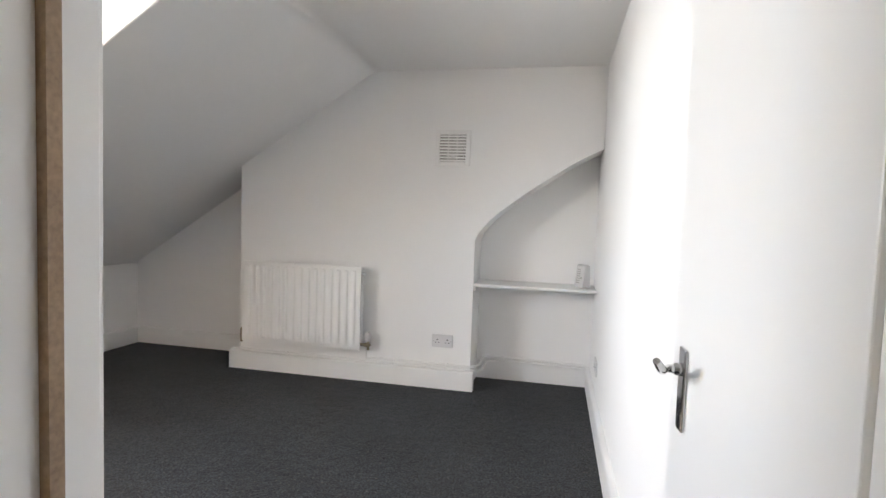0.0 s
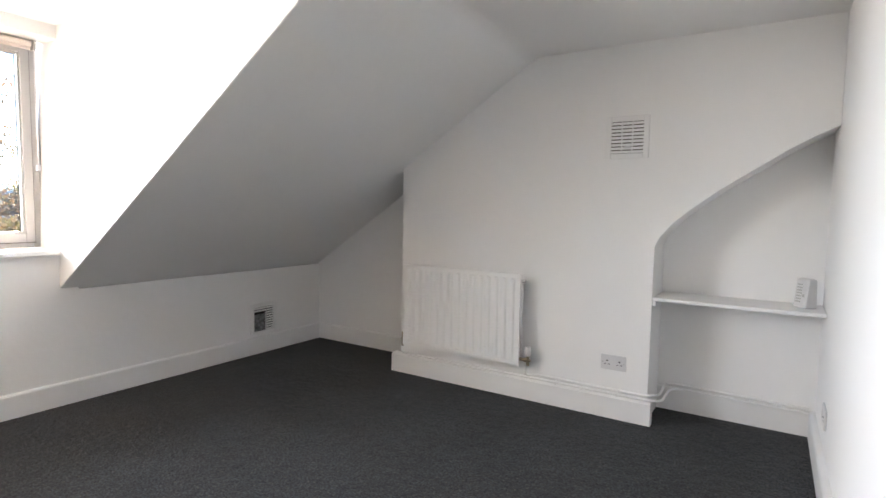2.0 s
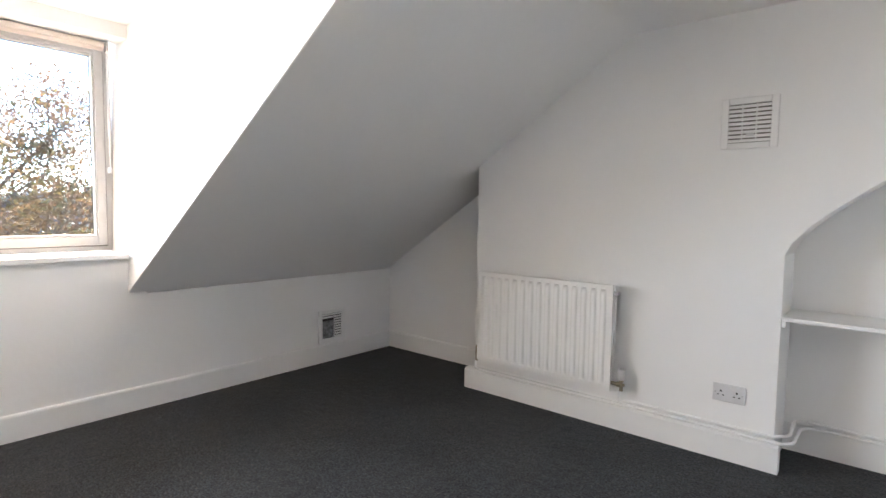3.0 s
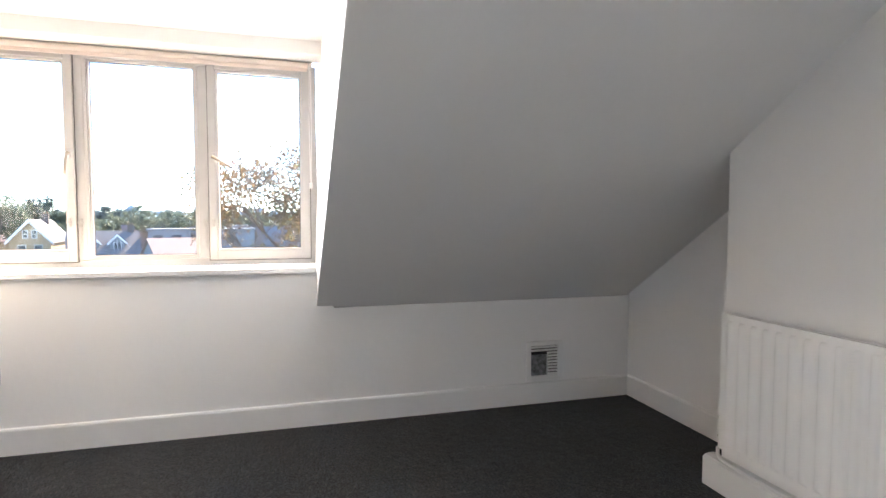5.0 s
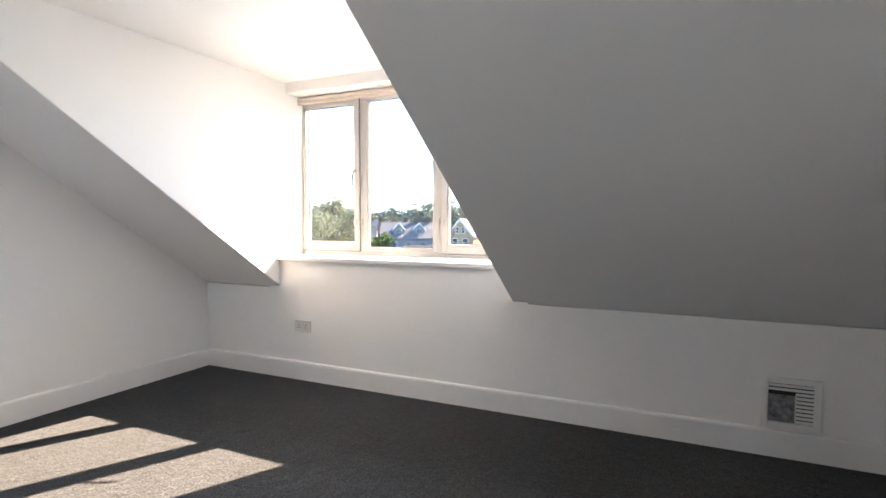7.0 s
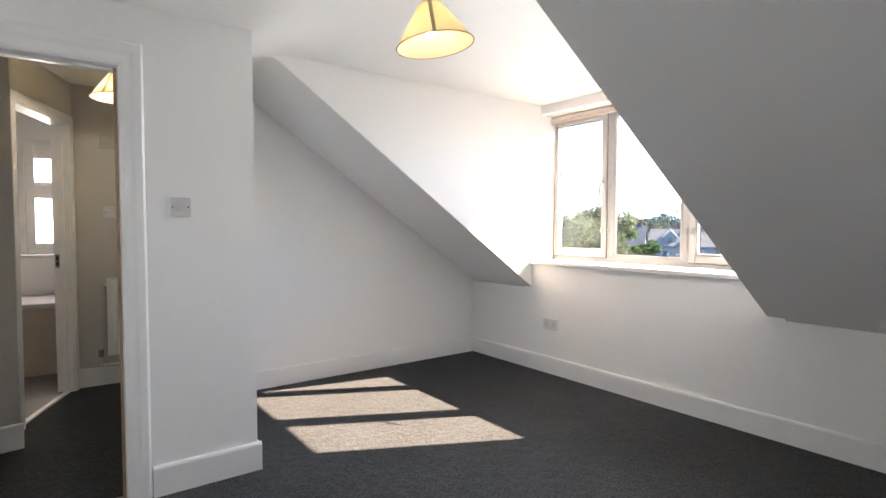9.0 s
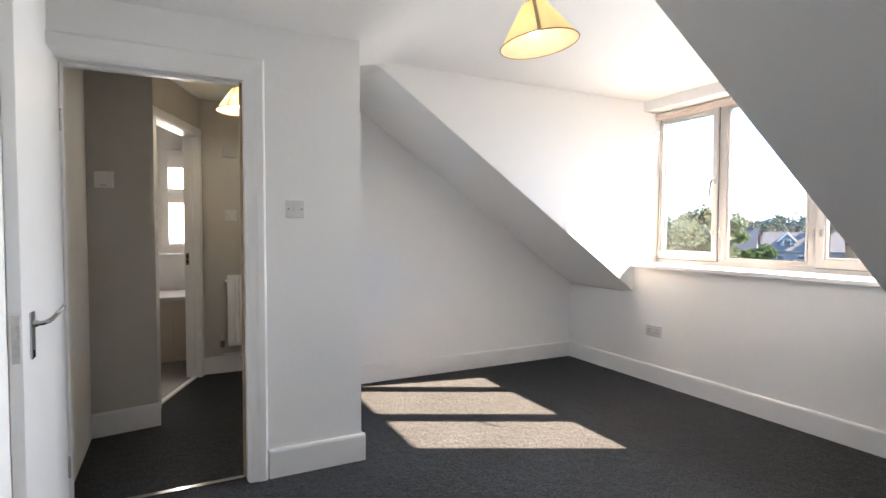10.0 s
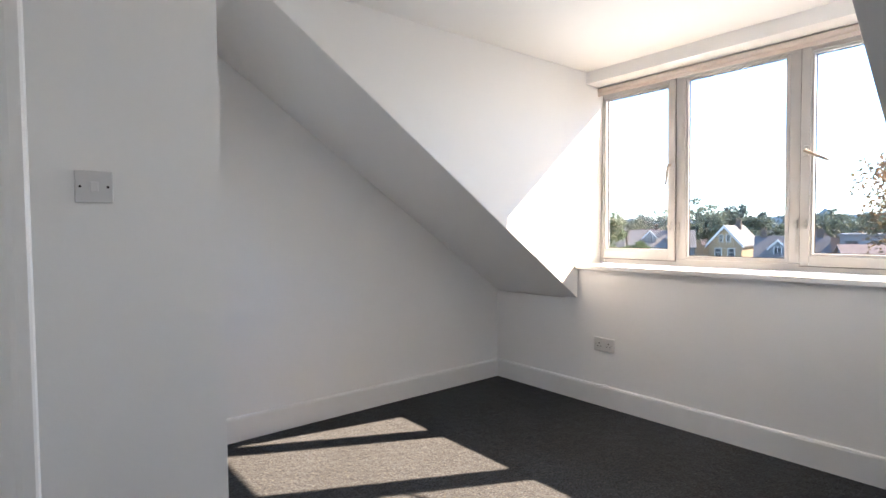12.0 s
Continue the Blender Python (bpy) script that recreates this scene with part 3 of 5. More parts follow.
def window_handle(y, z, tilt):
    xh = WIN + 0.016
    bm = boxes((xh, xh + 0.012, y - 0.012, y + 0.012, z - 0.03, z + 0.03))
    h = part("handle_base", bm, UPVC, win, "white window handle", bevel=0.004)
    bm = bmesh.new()
    d = Vector((0, math.sin(tilt), -math.cos(tilt)))
    o = Vector((xh + 0.01, y, z))
    pts = rounded([o, o + Vector((0.026, 0, 0)), o + Vector((0.03, 0, 0)) + d * 0.05, o + Vector((0.024, 0, 0)) + d * 0.125], 0.014)
    add_tube(bm, pts, [0.010] * 3 + [0.0085] * (len(pts) - 4) + [0.007], 10)
    part("handle", bm, AGED, win, "discoloured cream window lever", smooth=True)


window_handle(0.135, 1.60, -0.12)
window_handle(0.887, 1.60, 1.05)
for y in (0.128, 0.180, 0.835, 0.885):
    x = WIN + (0.016 if y in (0.128, 0.885) else 0.0)
    bm = boxes((x, x + 0.010, y - 0.009, y + 0.009, 1.185, 1.235), (x + 0.010, x + 0.018, y - 0.014, y + 0.014, 1.205, 1.216))
    part("sash_catch", bm, STEEL, win, "small worn metal sash catch", bevel=0.002)
for y in (0.183, 0.838):
    bm = bmesh.new()
    for k in range(9):
        z = 1.18 - 0.014 * k
        pts = [(WIN + 0.004 + (0.003 * math.cos(a) if k % 2 else 0), y + (0.0045 * math.cos(a) if not k % 2 else 0.002), z + 0.009 * math.sin(a)) for a in [2 * math.pi * i / 8 for i in range(9)]]
        add_tube(bm, pts, 0.0011, 5)
    part("chain", bm, STEEL, win, "fine metal safety chain")

blind = thing("roller_blind", (-3.03, 0.53, 2.17), "rolled up beige roller blind above the window", "blind")
bm = bmesh.new()
add_lathe(bm, [(0.021, CHS + 0.025 - 0.53), (0.021, CHN - 0.03 - 0.53)], 20, (0, 0, 0), "y")
part("fabric_roll", bm, BLIND, blind, "beige rolled blind fabric", smooth=True)
part("bottom_rail", boxes((0.006, 0.016, CHS + 0.03 - 0.53, CHN - 0.035 - 0.53, -0.038, -0.018)), BLIND, blind, "beige fabric covered bottom rail", bevel=0.002)
part("bracket", boxes((-0.03, 0.028, CHN - 0.02 - 0.53, CHN - 0.008 - 0.53, -0.035, 0.02)), GREYPLASTIC, blind, "grey plastic end bracket", bevel=0.003)
part("bracket", boxes((-0.03, 0.028, CHS + 0.008 - 0.53, CHS + 0.02 - 0.53, -0.035, 0.02)), GREYPLASTIC, blind, "grey plastic end bracket", bevel=0.003)
bm = bmesh.new()
add_tube(bm, [(0.028, CHN - 0.022 - 0.53, -0.01), (0.026, CHN - 0.024 - 0.53, -0.4), (0.028, CHN - 0.020 - 0.53, -0.72)], 0.0022, 6)
add_tube(bm, [(0.020, CHN - 0.014 - 0.53, -0.01), (0.010, CHN - 0.012 - 0.53, -0.4), (0.024, CHN - 0.017 - 0.53, -0.72)], 0.0022, 6)
part("pull_chain", bm, PLASTIC, blind, "white beaded pull chain")
part("chain_guide", boxes((0.012, 0.034, CHN - 0.03 - 0.53, CHN - 0.008 - 0.53, -0.75, -0.715)), PLASTIC, blind, "", bevel=0.003)


# ---- radiator ----
def radiator(at, width, height, ribs, label, group="", turn=0.0, depth=0.075):
    """Stands with its back edge at y = 0 and faces -y; its origin is at the middle of its foot."""
    ob = thing("radiator", at, label, "radiator", group, turn)
    bm = bmesh.new()
    w, y0 = width / 2, -0.035
    pitch = (width - 0.05) / ribs
    # front sheet with low rounded flutes between flat borders
    xs, ds = [-w], [0.006]
    for i in range(ribs):
        c = -w + 0.025 + pitch * (i + 0.5)
        for u, d in ((-0.36, 0.006), (-0.30, 0.008), (-0.22, 0.015), (-0.12, 0.0185), (0.12, 0.0185), (0.22, 0.015), (0.30, 0.008), (0.36, 0.006)):
            xs.append(c + u * pitch)
            ds.append(d)
    xs.append(w)
    ds.append(0.006)
    zs = [(0.0, 0.0), (0.026, 0.0), (0.033, 0.55), (0.044, 0.9), (0.06, 1.0), (height - 0.06, 1.0), (height - 0.044, 0.9), (height - 0.033, 0.55), (height - 0.026, 0.0), (height, 0.0)]
    rows = []
    for z, k in zs:
        rows.append([bm.verts.new((x, -depth - 0.02 - (0.006 + (d - 0.006) * k), z)) for x, d in zip(xs, ds)])
    for a, b in zip(rows, rows[1:]):
        for i in range(len(xs) - 1):
            bm.faces.new((a[i], a[i + 1], b[i + 1], b[i]))
    back = [[bm.verts.new((x, -depth - 0.012, z)) for x in (xs[0], xs[-1])] for z in (0.0, height)]
    bm.faces.new((back[0][0], back[0][1], back[1][1], back[1][0]))
    bm.faces.new([*rows[0], back[0][1], back[0][0]])
    bm.faces.new([*rows[-1], back[1][1], back[1][0]])
    bm.faces.new([r[0] for r in rows] + [back[1][0], back[0][0]])
    bm.faces.new([r[-1] for r in rows] + [back[1][1], back[0][1]])
    bmesh.ops.recalc_face_normals(bm, faces=bm.faces)
    part("front_panel", bm, RADIATOR, ob, "white ribbed steel panel", smooth=True)
    part("back_panel", boxes((-w + 0.004, w - 0.004, -0.045, -0.033, 0.004, height - 0.006)), RADIATOR, ob, "", bevel=0.004)
    for s in (-1, 1):
        for z in (0.035, height - 0.05):
            bm = bmesh.new()
            add_lathe(bm, [(0.014, -depth - 0.013), (0.014, -0.040)], 14, (s * (w - 0.022), 0, z), "y")
            part("connecting_pipe", bm, RADIATOR, ob, "short white pipe between the panels", smooth=True)
    part("seam_rail", boxes((-w + 0.03, w - 0.03, -0.052, -0.0455, height - 0.012, height - 0.004)), RADIATOR, ob)
    for s in (-1, 1):
        bm = bmesh.new()
        add_lathe(bm, [(0.012, s * (w - 0.01)), (0.012, s * (w + 0.018))], 12, (0, -0.06, height - 0.05), "x")
        part("bleed_plug", bm, RADIATOR if s < 0 else PLASTIC, ob, "", smooth=True)
    return ob


RZ = 0.230
rad = radiator((-1.031, BY - 0.006, RZ), 0.925, 0.594, 15, "white ribbed panel radiator on the chimney breast")
valve = bmesh.new()
add_lathe(valve, [(0.011, 0.455), (0.011, 0.485), (0.015, 0.487), (0.015, 0.505), (0.009, 0.507), (0.009, 0.53)], 14, (0, -0.06, 0.035), "x")
add_lathe(valve, [(0.010, 0.0), (0.010, 0.055), (0.013, 0.056), (0.013, 0.062)], 14, (0.512, -0.06, 0.0))
part("valve_body", valve, BRASS, rad, "tarnished brass radiator valve", smooth=True)
valve = bmesh.new()
add_lathe(valve, [(0.014, 0.062), (0.020, 0.070), (0.021, 0.105), (0.018, 0.122), (0.010, 0.127)], 18, (0.512, -0.06, 0.0))
part("valve_head", valve, PLASTIC, rad, "white thermostatic valve head", smooth=True)
valve = bmesh.new()
add_lathe(valve, [(0.010, -0.50), (0.014, -0.488), (0.014, -0.478), (0.010, -0.476), (0.010, -0.452)], 14, (0, -0.06, 0.035), "x")
add_lathe(valve, [(0.010, -0.02), (0.010, 0.075), (0.006, 0.085)], 14, (-0.492, -0.06, 0.0))
part("lockshield_valve", valve, BRASS, rad, "tarnished brass lockshield valve", smooth=True)

tagged(finish("carpet_seam", prism([(-0.3505, 2.95), (-0.3495, 2.95), (-0.1975, 1.35), (-0.1985, 1.35)], "z", 0.0, 0.0008), CARPET), "faint seam in the charcoal carpet", "carpet seam", kind="structure")
bm = bmesh.new()
lump = [bm.verts.new((WX + 0.017 + 0.002 * math.sin(k * 2.1), -0.30 + 0.02 * k, 0.140 + 0.007 * math.sin(k * 1.3) + 0.003)) for k in range(10)]
add_tube(bm, [v.co.copy() for v in lump], [0.002, 0.004, 0.005, 0.004, 0.006, 0.005, 0.004, 0.005, 0.003, 0.002], 6)
bmesh.ops.delete(bm, geom=lump, context="VERTS")
setting("filler", bm, GLOSS, "lumpy filler along the top of the skirting board", "trim", smooth=True)

# copper pipes painted white, on the skirting
pipes = thing("pipework", (-0.5, BY, 0.14), "white painted heating pipes running along the skirting", "pipe")


def pipe(path, r=0.0078, rad_=0.03):
    bm = bmesh.new()
    add_tube(bm, [Vector(p) - Vector((-0.5, BY, 0.14)) for p in rounded(path, rad_, 6)], r, 10)
    return part("pipe", bm, GLOSS, pipes, "white painted pipe", smooth=True)


P1, P2 = BY - 0.014, BY - 0.056
pipe([(-0.533, BY - 0.066, RZ), (-0.533, BY - 0.066, 0.162), (-0.48, P1, 0.163), (BX1 - 0.01, P1, 0.160), (BX1 + 0.055, BY + 0.06, 0.158), (BX1 + 0.05, RY - 0.04, 0.165), (BX1 + 0.1, RY - 0.028, 0.170), (EX - 0.03, RY - 0.028, 0.160)])
pipe([(-1.537, BY - 0.066, RZ - 0.02), (-1.537, BY - 0.066, 0.165), (-1.50, P2, 0.152), (-1.4, P2, 0.149), (-0.4, P2, 0.149), (BX1 + 0.030, P2, 0.149), (BX1 + 0.075, BY + 0.03, 0.136), (BX1 + 0.08, RY - 0.07, 0.142), (BX1 + 0.13, RY - 0.035, 0.146), (EX - 0.03, RY - 0.035, 0.138)])
for x, y, z in ((-1.15, P2, 0.149), (-0.33, P1, 0.161), (-0.33, P2, 0.149), (0.05, P1, 0.160), (0.05, P2, 0.149)):
    bm = boxes((x - 0.008 + 0.5, x + 0.008 + 0.5, y - 0.011 - BY, y + 0.012 - BY, z - 0.011 - 0.14, z + 0.011 - 0.14))
    part("pipe_clip", bm, GLOSS, pipes, "", bevel=0.003)


# ---- electrical plates and vents ----
def plate(name, at, turn, w, h, label, category, mat=PLASTIC, double=False, switch=False, group=""):
    """Local x to the right along the wall, y out of the wall, z up; origin at the middle of the back."""
    ob = thing(name, at, label, category, group, turn)
    part("faceplate", boxes((-w / 2, w / 2, -0.010, 0.0, -h / 2, h / 2)), mat, ob, "", bevel=0.003)
    if double:
        for cx in (-0.036, 0.036):
            bm = boxes((cx - 0.0045, cx + 0.0045, -0.0108, -0.0101, 0.004, 0.013), (cx - 0.016, cx - 0.007, -0.0108, -0.0101, -0.014, -0.009), (cx + 0.007, cx + 0.016, -0.0108, -0.0101, -0.014, -0.009))
            part("socket_holes", bm, DARK, ob)
            part("rocker", boxes((cx * 0.35 - 0.006, cx * 0.35 + 0.006, -0.0135, -0.0101, 0.012, 0.030)), mat, ob, "", bevel=0.001)
    if switch:
        part("rocker", boxes((-0.010, 0.010, -0.015, -0.0101, -0.014, 0.014)), mat, ob, "", bevel=0.003)
    for sx in (-1, 1):
        bm = bmesh.new()
        add_lathe(bm, [(0.0035, -0.0112), (0.0035, -0.0101)], 10, (sx * (w / 2 - 0.0125), 0, 0), "y")
        part("screw", bm, STEEL if not switch else DARK, ob)
    return ob


plate("wall_socket", (0.008, BY, 0.325), 0, 0.148, 0.09, "white double wall socket low on the chimney breast", "socket", double=True, group="wall sockets")
plate("wall_socket", (WX, -0.192, 0.418), -90 + 180, 0.15, 0.09, "white double wall socket on the knee wall below the window", "socket", double=True, group="wall sockets")
plate("wall_socket", (EX, 3.0, 0.30), -90, 0.15, 0.09, "white wall socket low beside the niche", "socket", double=True, group="wall sockets")
plate("light_switch", (0.048, DY, 1.328), 180, 0.09, 0.088, "white single light switch beside the doorway", "light switch", switch=True)
plate("light_switch", (0.158, -2.05, 1.343), 180, 0.09, 0.09, "white light switch at the end of the hall", "light switch", switch=True)
plate("wall_plate", (0.160, -2.05, 1.878), 180, 0.11, 0.088, "plain grey wall plate high in the hall", "wall plate", mat=GREYPLASTIC)


def vent(name, at, turn, size, label, rows=9, broken=False):
    ob = thing(name, at, label, "vent", "", turn)
    w = size / 2
    bm = bmesh.new()
    depth = 0.018 if broken else 0.012
    for a, b, c, d in ((-w, -w + 0.032, -w, w), (w - 0.032, w, -w, w), (-w + 0.032, w - 0.032, -w, -w + 0.03), (-w + 0.032, w - 0.032, w - 0.03, w)):
        add_box(bm, a, b, -depth, 0.0, c, d)
    part("frame", bm, GLOSS, ob, "painted white plastic frame", bevel=0.003)
    part("backing", boxes((-w + 0.03, w - 0.03, -0.0015, -0.0005, -w + 0.03, w - 0.03)), DARK if broken else VENTBACK, ob)
    inner, step = w - 0.032, 2 * (w - 0.03) / rows
    for i in range(rows):
        z = -w + 0.03 + step * (i + 0.5)
        x0, x1 = -inner, inner
        if broken and i < rows * 0.72:
            x0 = inner * 0.22
        bm = bmesh.new()
        add_prism(bm, [(-0.006, z - step * 0.40), (-0.0115, z - step * 0.36), (-0.0115, z + step * 0.22), (-0.006, z + step * 0.30)], "x", x0, x1)
        part("slat", bm, GLOSS, ob)
    if not broken:
        for x in (-inner / 3, inner / 3):
            part("rib", boxes((x - 0.003, x + 0.003, -0.0116, -0.0045, -inner, inner)), GLOSS, ob)
        part("slider", boxes((-0.012, 0.022, -0.014, -0.0117, -w + 0.058, -w + 0.072)), PLASTIC, ob, "small vent slider")
    else:
        bm = bmesh.new()
        rng = random.Random(9)
        cols, rows_ = 11, 13
        grid = [[bm.verts.new((-inner + (inner * 1.2) * i / cols, -0.003 - 0.006 * rng.random(), -inner + (inner * 1.42) * j / rows_)) for j in range(rows_ + 1)] for i in range(cols + 1)]
        for i in range(cols):
            for j in range(rows_):
                bm.faces.new((grid[i][j], grid[i + 1][j], grid[i + 1][j + 1], grid[i][j + 1]))
        part("insulation", bm, STUFFING, ob, "crumpled grey stuffing behind the broken vent", smooth=True)
        part("wire_edge", boxes((inner * 0.19, inner * 0.25, -0.0118, -0.004, -inner, inner * 0.44)), PLASTIC, ob)
    return ob


vent("wall_vent", (0.034, BY, 1.666), 0, 0.245, "white plastic louvred vent high on the chimney breast", 9)
vent("wall_vent", (WX, 2.953, 0.288), 90, 0.262, "white low wall vent with broken louvres", 10, True)

# ---- niche ----
shelf = tagged(finish("shelf", boxes((BX1 + 0.002, EX - 0.002, BY + 0.002, RY - 0.002, 0.722, 0.742)), GLOSS, bevel=0.003), "white painted shelf fitted in the niche", "shelf")
batten = tagged(finish("shelf_batten", boxes((BX1 + 0.002, BX1 + 0.020, BY + 0.004, RY - 0.01, 0.692, 0.7205)), GLOSS, bevel=0.003), "white painted batten under the shelf", "batten")
th = thing("room_thermostat", (0.945, 3.40, 0.742), "white wireless room thermostat standing on the shelf", "thermostat", turn=-50)
bm = bmesh.new()
add_prism(bm, [(-0.034, 0.0), (0.036, 0.0), (0.030, 0.150), (0.010, 0.158), (-0.018, 0.150)], "x", -0.042, 0.042)
part("body", bm, PLASTIC, th, "white plastic case", bevel=0.006, segments=3)
tilt = 0.016 / 0.150
for i in range(7):
    z = 0.030 + 0.015 * i
    y = -0.0345 + tilt * z
    part("grille_slot", boxes((-0.028, 0.004, y - 0.001, y + 0.001, z, z + 0.007)), GREYPLASTIC, th)
part("button", boxes((0.012, 0.026, -0.0305, -0.0285, 0.060, 0.074)), GREYPLASTIC, th, "round grey button")


# ---- ceiling lamps ----
SEAM = material("seam_tape", (0.50, 0.44, 0.27), 0.8, grain=0.1)
LINING = bpy.data.materials.new("lampshade_lining")
LINING.use_nodes = True
_nt = LINING.node_tree
_tr, _mx = _nt.nodes.new("ShaderNodeBsdfTranslucent"), _nt.nodes.new("ShaderNodeMixShader")
_nt.nodes["Principled BSDF"].inputs["Base Color"].default_value = (0.84, 0.75, 0.67, 1)
_nt.nodes["Principled BSDF"].inputs["Roughness"].default_value = 0.8
_tr.inputs["Color"].default_value = (0.92, 0.86, 0.76, 1)
_mx.inputs[0].default_value = 0.65
_nt.links.new(_nt.nodes["Principled BSDF"].outputs[0], _mx.inputs[1])
_nt.links.new(_tr.outputs[0], _mx.inputs[2])
_nt.links.new(_mx.outputs[0], _nt.nodes["Material Output"].inputs["Surface"])


def pendant(at, ceiling, label, power, axis, tilt):
    """A cone shade that hangs a little askew."""
    ob = thing("ceiling_light", at, label, "lamp", "fabric pendant lamps")
    lean = Matrix.Translation((0, 0, 0.15)) @ Matrix.Rotation(radians(tilt), 4, Vector(axis)) @ Matrix.Translation((0, 0, -0.15))
    bm = bmesh.new()
    add_lathe(bm, [(0.042, 0.156), (0.047, 0.155), (0.099, 0.079), (0.151, 0.0)], 48, closed=False)
    sh = part("shade", bm, SHADE, ob, "cream fabric cone shade", smooth=True)
    sh.matrix_basis = lean
    bm = bmesh.new()
    add_lathe(bm, [(0.045, 0.153), (0.097, 0.077), (0.149, 0.001)], 48, closed=False)
    part("lining", bm, LINING, sh, "pale pink lining", smooth=True)
    bm = bmesh.new()
    for i in range(3):
        a = 0.93 + 2 * math.pi * i / 3
        c, s = math.cos(a), math.sin(a)
        side = Vector((-s, c, 0)) * 0.0065
        pts = [Vector((r * c, r * s, z)) for r, z in ((0.0485, 0.1545), (0.1005, 0.0790), (0.1520, 0.002))]
        lo, hi = [bm.verts.new(p - side) for p in pts], [bm.verts.new(p + side) for p in pts]
        for k in range(2):
            bm.faces.new((lo[k], lo[k + 1], hi[k + 1], hi[k]))
    part("seam", bm, SEAM, sh, "darker seam tape")
    for r, z in ((0.1515, 0.001), (0.0435, 0.156)):
        bm = bmesh.new()
        add_tube(bm, [(r * math.cos(2 * math.pi * i / 40), r * math.sin(2 * math.pi * i / 40), z) for i in range(41)], 0.0026, 6)
        part("trim", bm, TRIM, sh, "brown piping")
    bm = bmesh.new()
    add_lathe(bm, [(0.018, 0.105), (0.020, 0.135), (0.020, 0.172), (0.012, 0.185), (0.004, 0.19)], 16)
    part("lamp_holder", bm, PLASTIC, ob, "white lamp holder", smooth=True)
    bm = bmesh.new()
    add_lathe(bm, [(0.012, 0.103), (0.022, 0.088), (0.028, 0.066), (0.023, 0.045), (0.008, 0.034)], 16)
    part("bulb", bm, BULB, ob, "glowing bulb", smooth=True)
    bm = bmesh.new()
    top = ceiling - at[2]
    add_tube(bm, [(0, 0, 0.185), (0.001, 0, (0.21 + top) / 2), (0, 0, top - 0.02)], 0.0035, 8)
    part("cord", bm, TRIM, ob, "brown twisted cord")
    bm = bmesh.new()
    add_lathe(bm, [(0.008, top - 0.035), (0.030, top - 0.025), (0.038, top - 0.001)], 20)
    part("ceiling_rose", bm, PLASTIC, ob, "", smooth=True)
    lamp = new("bulb_light", bpy.data.lights.new("bulb_light", "POINT"))
    lamp.data.energy, lamp.data.color, lamp.data.shadow_soft_size = power, (1.0, 0.84, 0.62), 0.03
    lamp.location = (at[0], at[1], at[2] + 0.03)
    return ob


pendant((-0.669, 1.105, 1.94), ceil_z(-0.69, 1.13), "cream cone shade hanging from the bedroom ceiling", 0.034, (-0.6, -0.8, 0), -8)
pendant((0.165, -1.2, 2.055), 2.30, "cream cone shade hanging from the hall ceiling", 0.2, (1, 0, 0), 2)

# ---- hall things ----
box = thing("junction_box", (0.945, -0.885, 1.515), "white square control box on the hall wall", "thermostat", turn=180 - 11)
part("screw", boxes((-0.068, -0.060, -0.006, -0.0025, 0.006, 0.014)), DARK, box, "dark wall plug beside the box")
part("case", boxes((-0.05, 0.05, -0.028, -0.004, -0.048, 0.048)), GLOSS, box, "", bevel=0.005)
part("label_bar", boxes((-0.015, 0.015, -0.0288, -0.0281, -0.034, -0.029)), GREYPLASTIC, box)
hr = radiator((-0.02, -2.056, 0.24), 0.44, 0.60, 8, "white ribbed panel radiator at the end of the hall", turn=180)
bm = bmesh.new()
add_lathe(bm, [(0.010, 0.22), (0.013, 0.235), (0.013, 0.25), (0.009, 0.27)], 12, (0, -0.06, 0.03), "x")
part("valve_body", bm, BRASS, hr, "", smooth=True)
bm = bmesh.new()
add_lathe(bm, [(0.009, -0.075), (0.009, 0.05), (0.014, 0.052), (0.014, 0.085), (0.008, 0.09)], 12, (-0.262, -0.06, 0.0))
part("valve_head", bm, PLASTIC, hr, "", smooth=True)
bm = bmesh.new()
add_lathe(bm, [(0.014, -0.012), (0.018, -0.005), (0.018, 0.035), (0.0145, 0.045)], 12, (-0.262, -0.06, 0.0))
part("valve_nut", bm, BRASS, hr, "dark tarnished valve nut", smooth=True)
bm = bmesh.new()
add_tube(bm, [(-0.27, -0.05, -0.075), (0.1, -0.05, -0.078), (0.16, -0.05, -0.078)], 0.009, 8)
part("pipe", bm, GLOSS, hr, "", smooth=True)

# ---- bathroom ----
tub = thing("bathtub", (1.2, -2.93, 0.004), "white bath with a cream panel under the window", "bathtub")
part("rim", boxes((-0.79, 0.85, -0.32, 0.33, 0.555, 0.60)), PLASTIC, tub, "", bevel=0.012)
part("side_panel", boxes((-0.78, 0.84, 0.29, 0.305, 0.0, 0.553)), BATHPANEL, tub, "cream bath panel", bevel=0.003)
part("panel_bead", boxes((-0.78, -0.585, 0.3055, 0.309, 0.415, 0.423), (-0.589, -0.582, 0.3055, 0.309, 0.16, 0.415)), GROUT, tub, "thin raised bead")
bwin = tagged(new("window_2"), "white bathroom window with frosted panes", "window", kind="structure")
bm = bmesh.new()
def yring(bm, y0, y1, x0, x1, z0, z1, w):
    add_box(bm, x0, x0 + w, y0, y1, z0, z1)
    add_box(bm, x1 - w, x1, y0, y1, z0, z1)
    add_box(bm, x0 + w, x1 - w, y0, y1, z0, z0 + w)
    add_box(bm, x0 + w, x1 - w, y0, y1, z1 - w, z1)
yring(bm, BATHY - 0.07, BATHY - 0.01, 0.36, 0.76, 0.975, 2.03, 0.05)
add_box(bm, 0.41, 0.71, BATHY - 0.07, BATHY - 0.01, 1.535, 1.59)
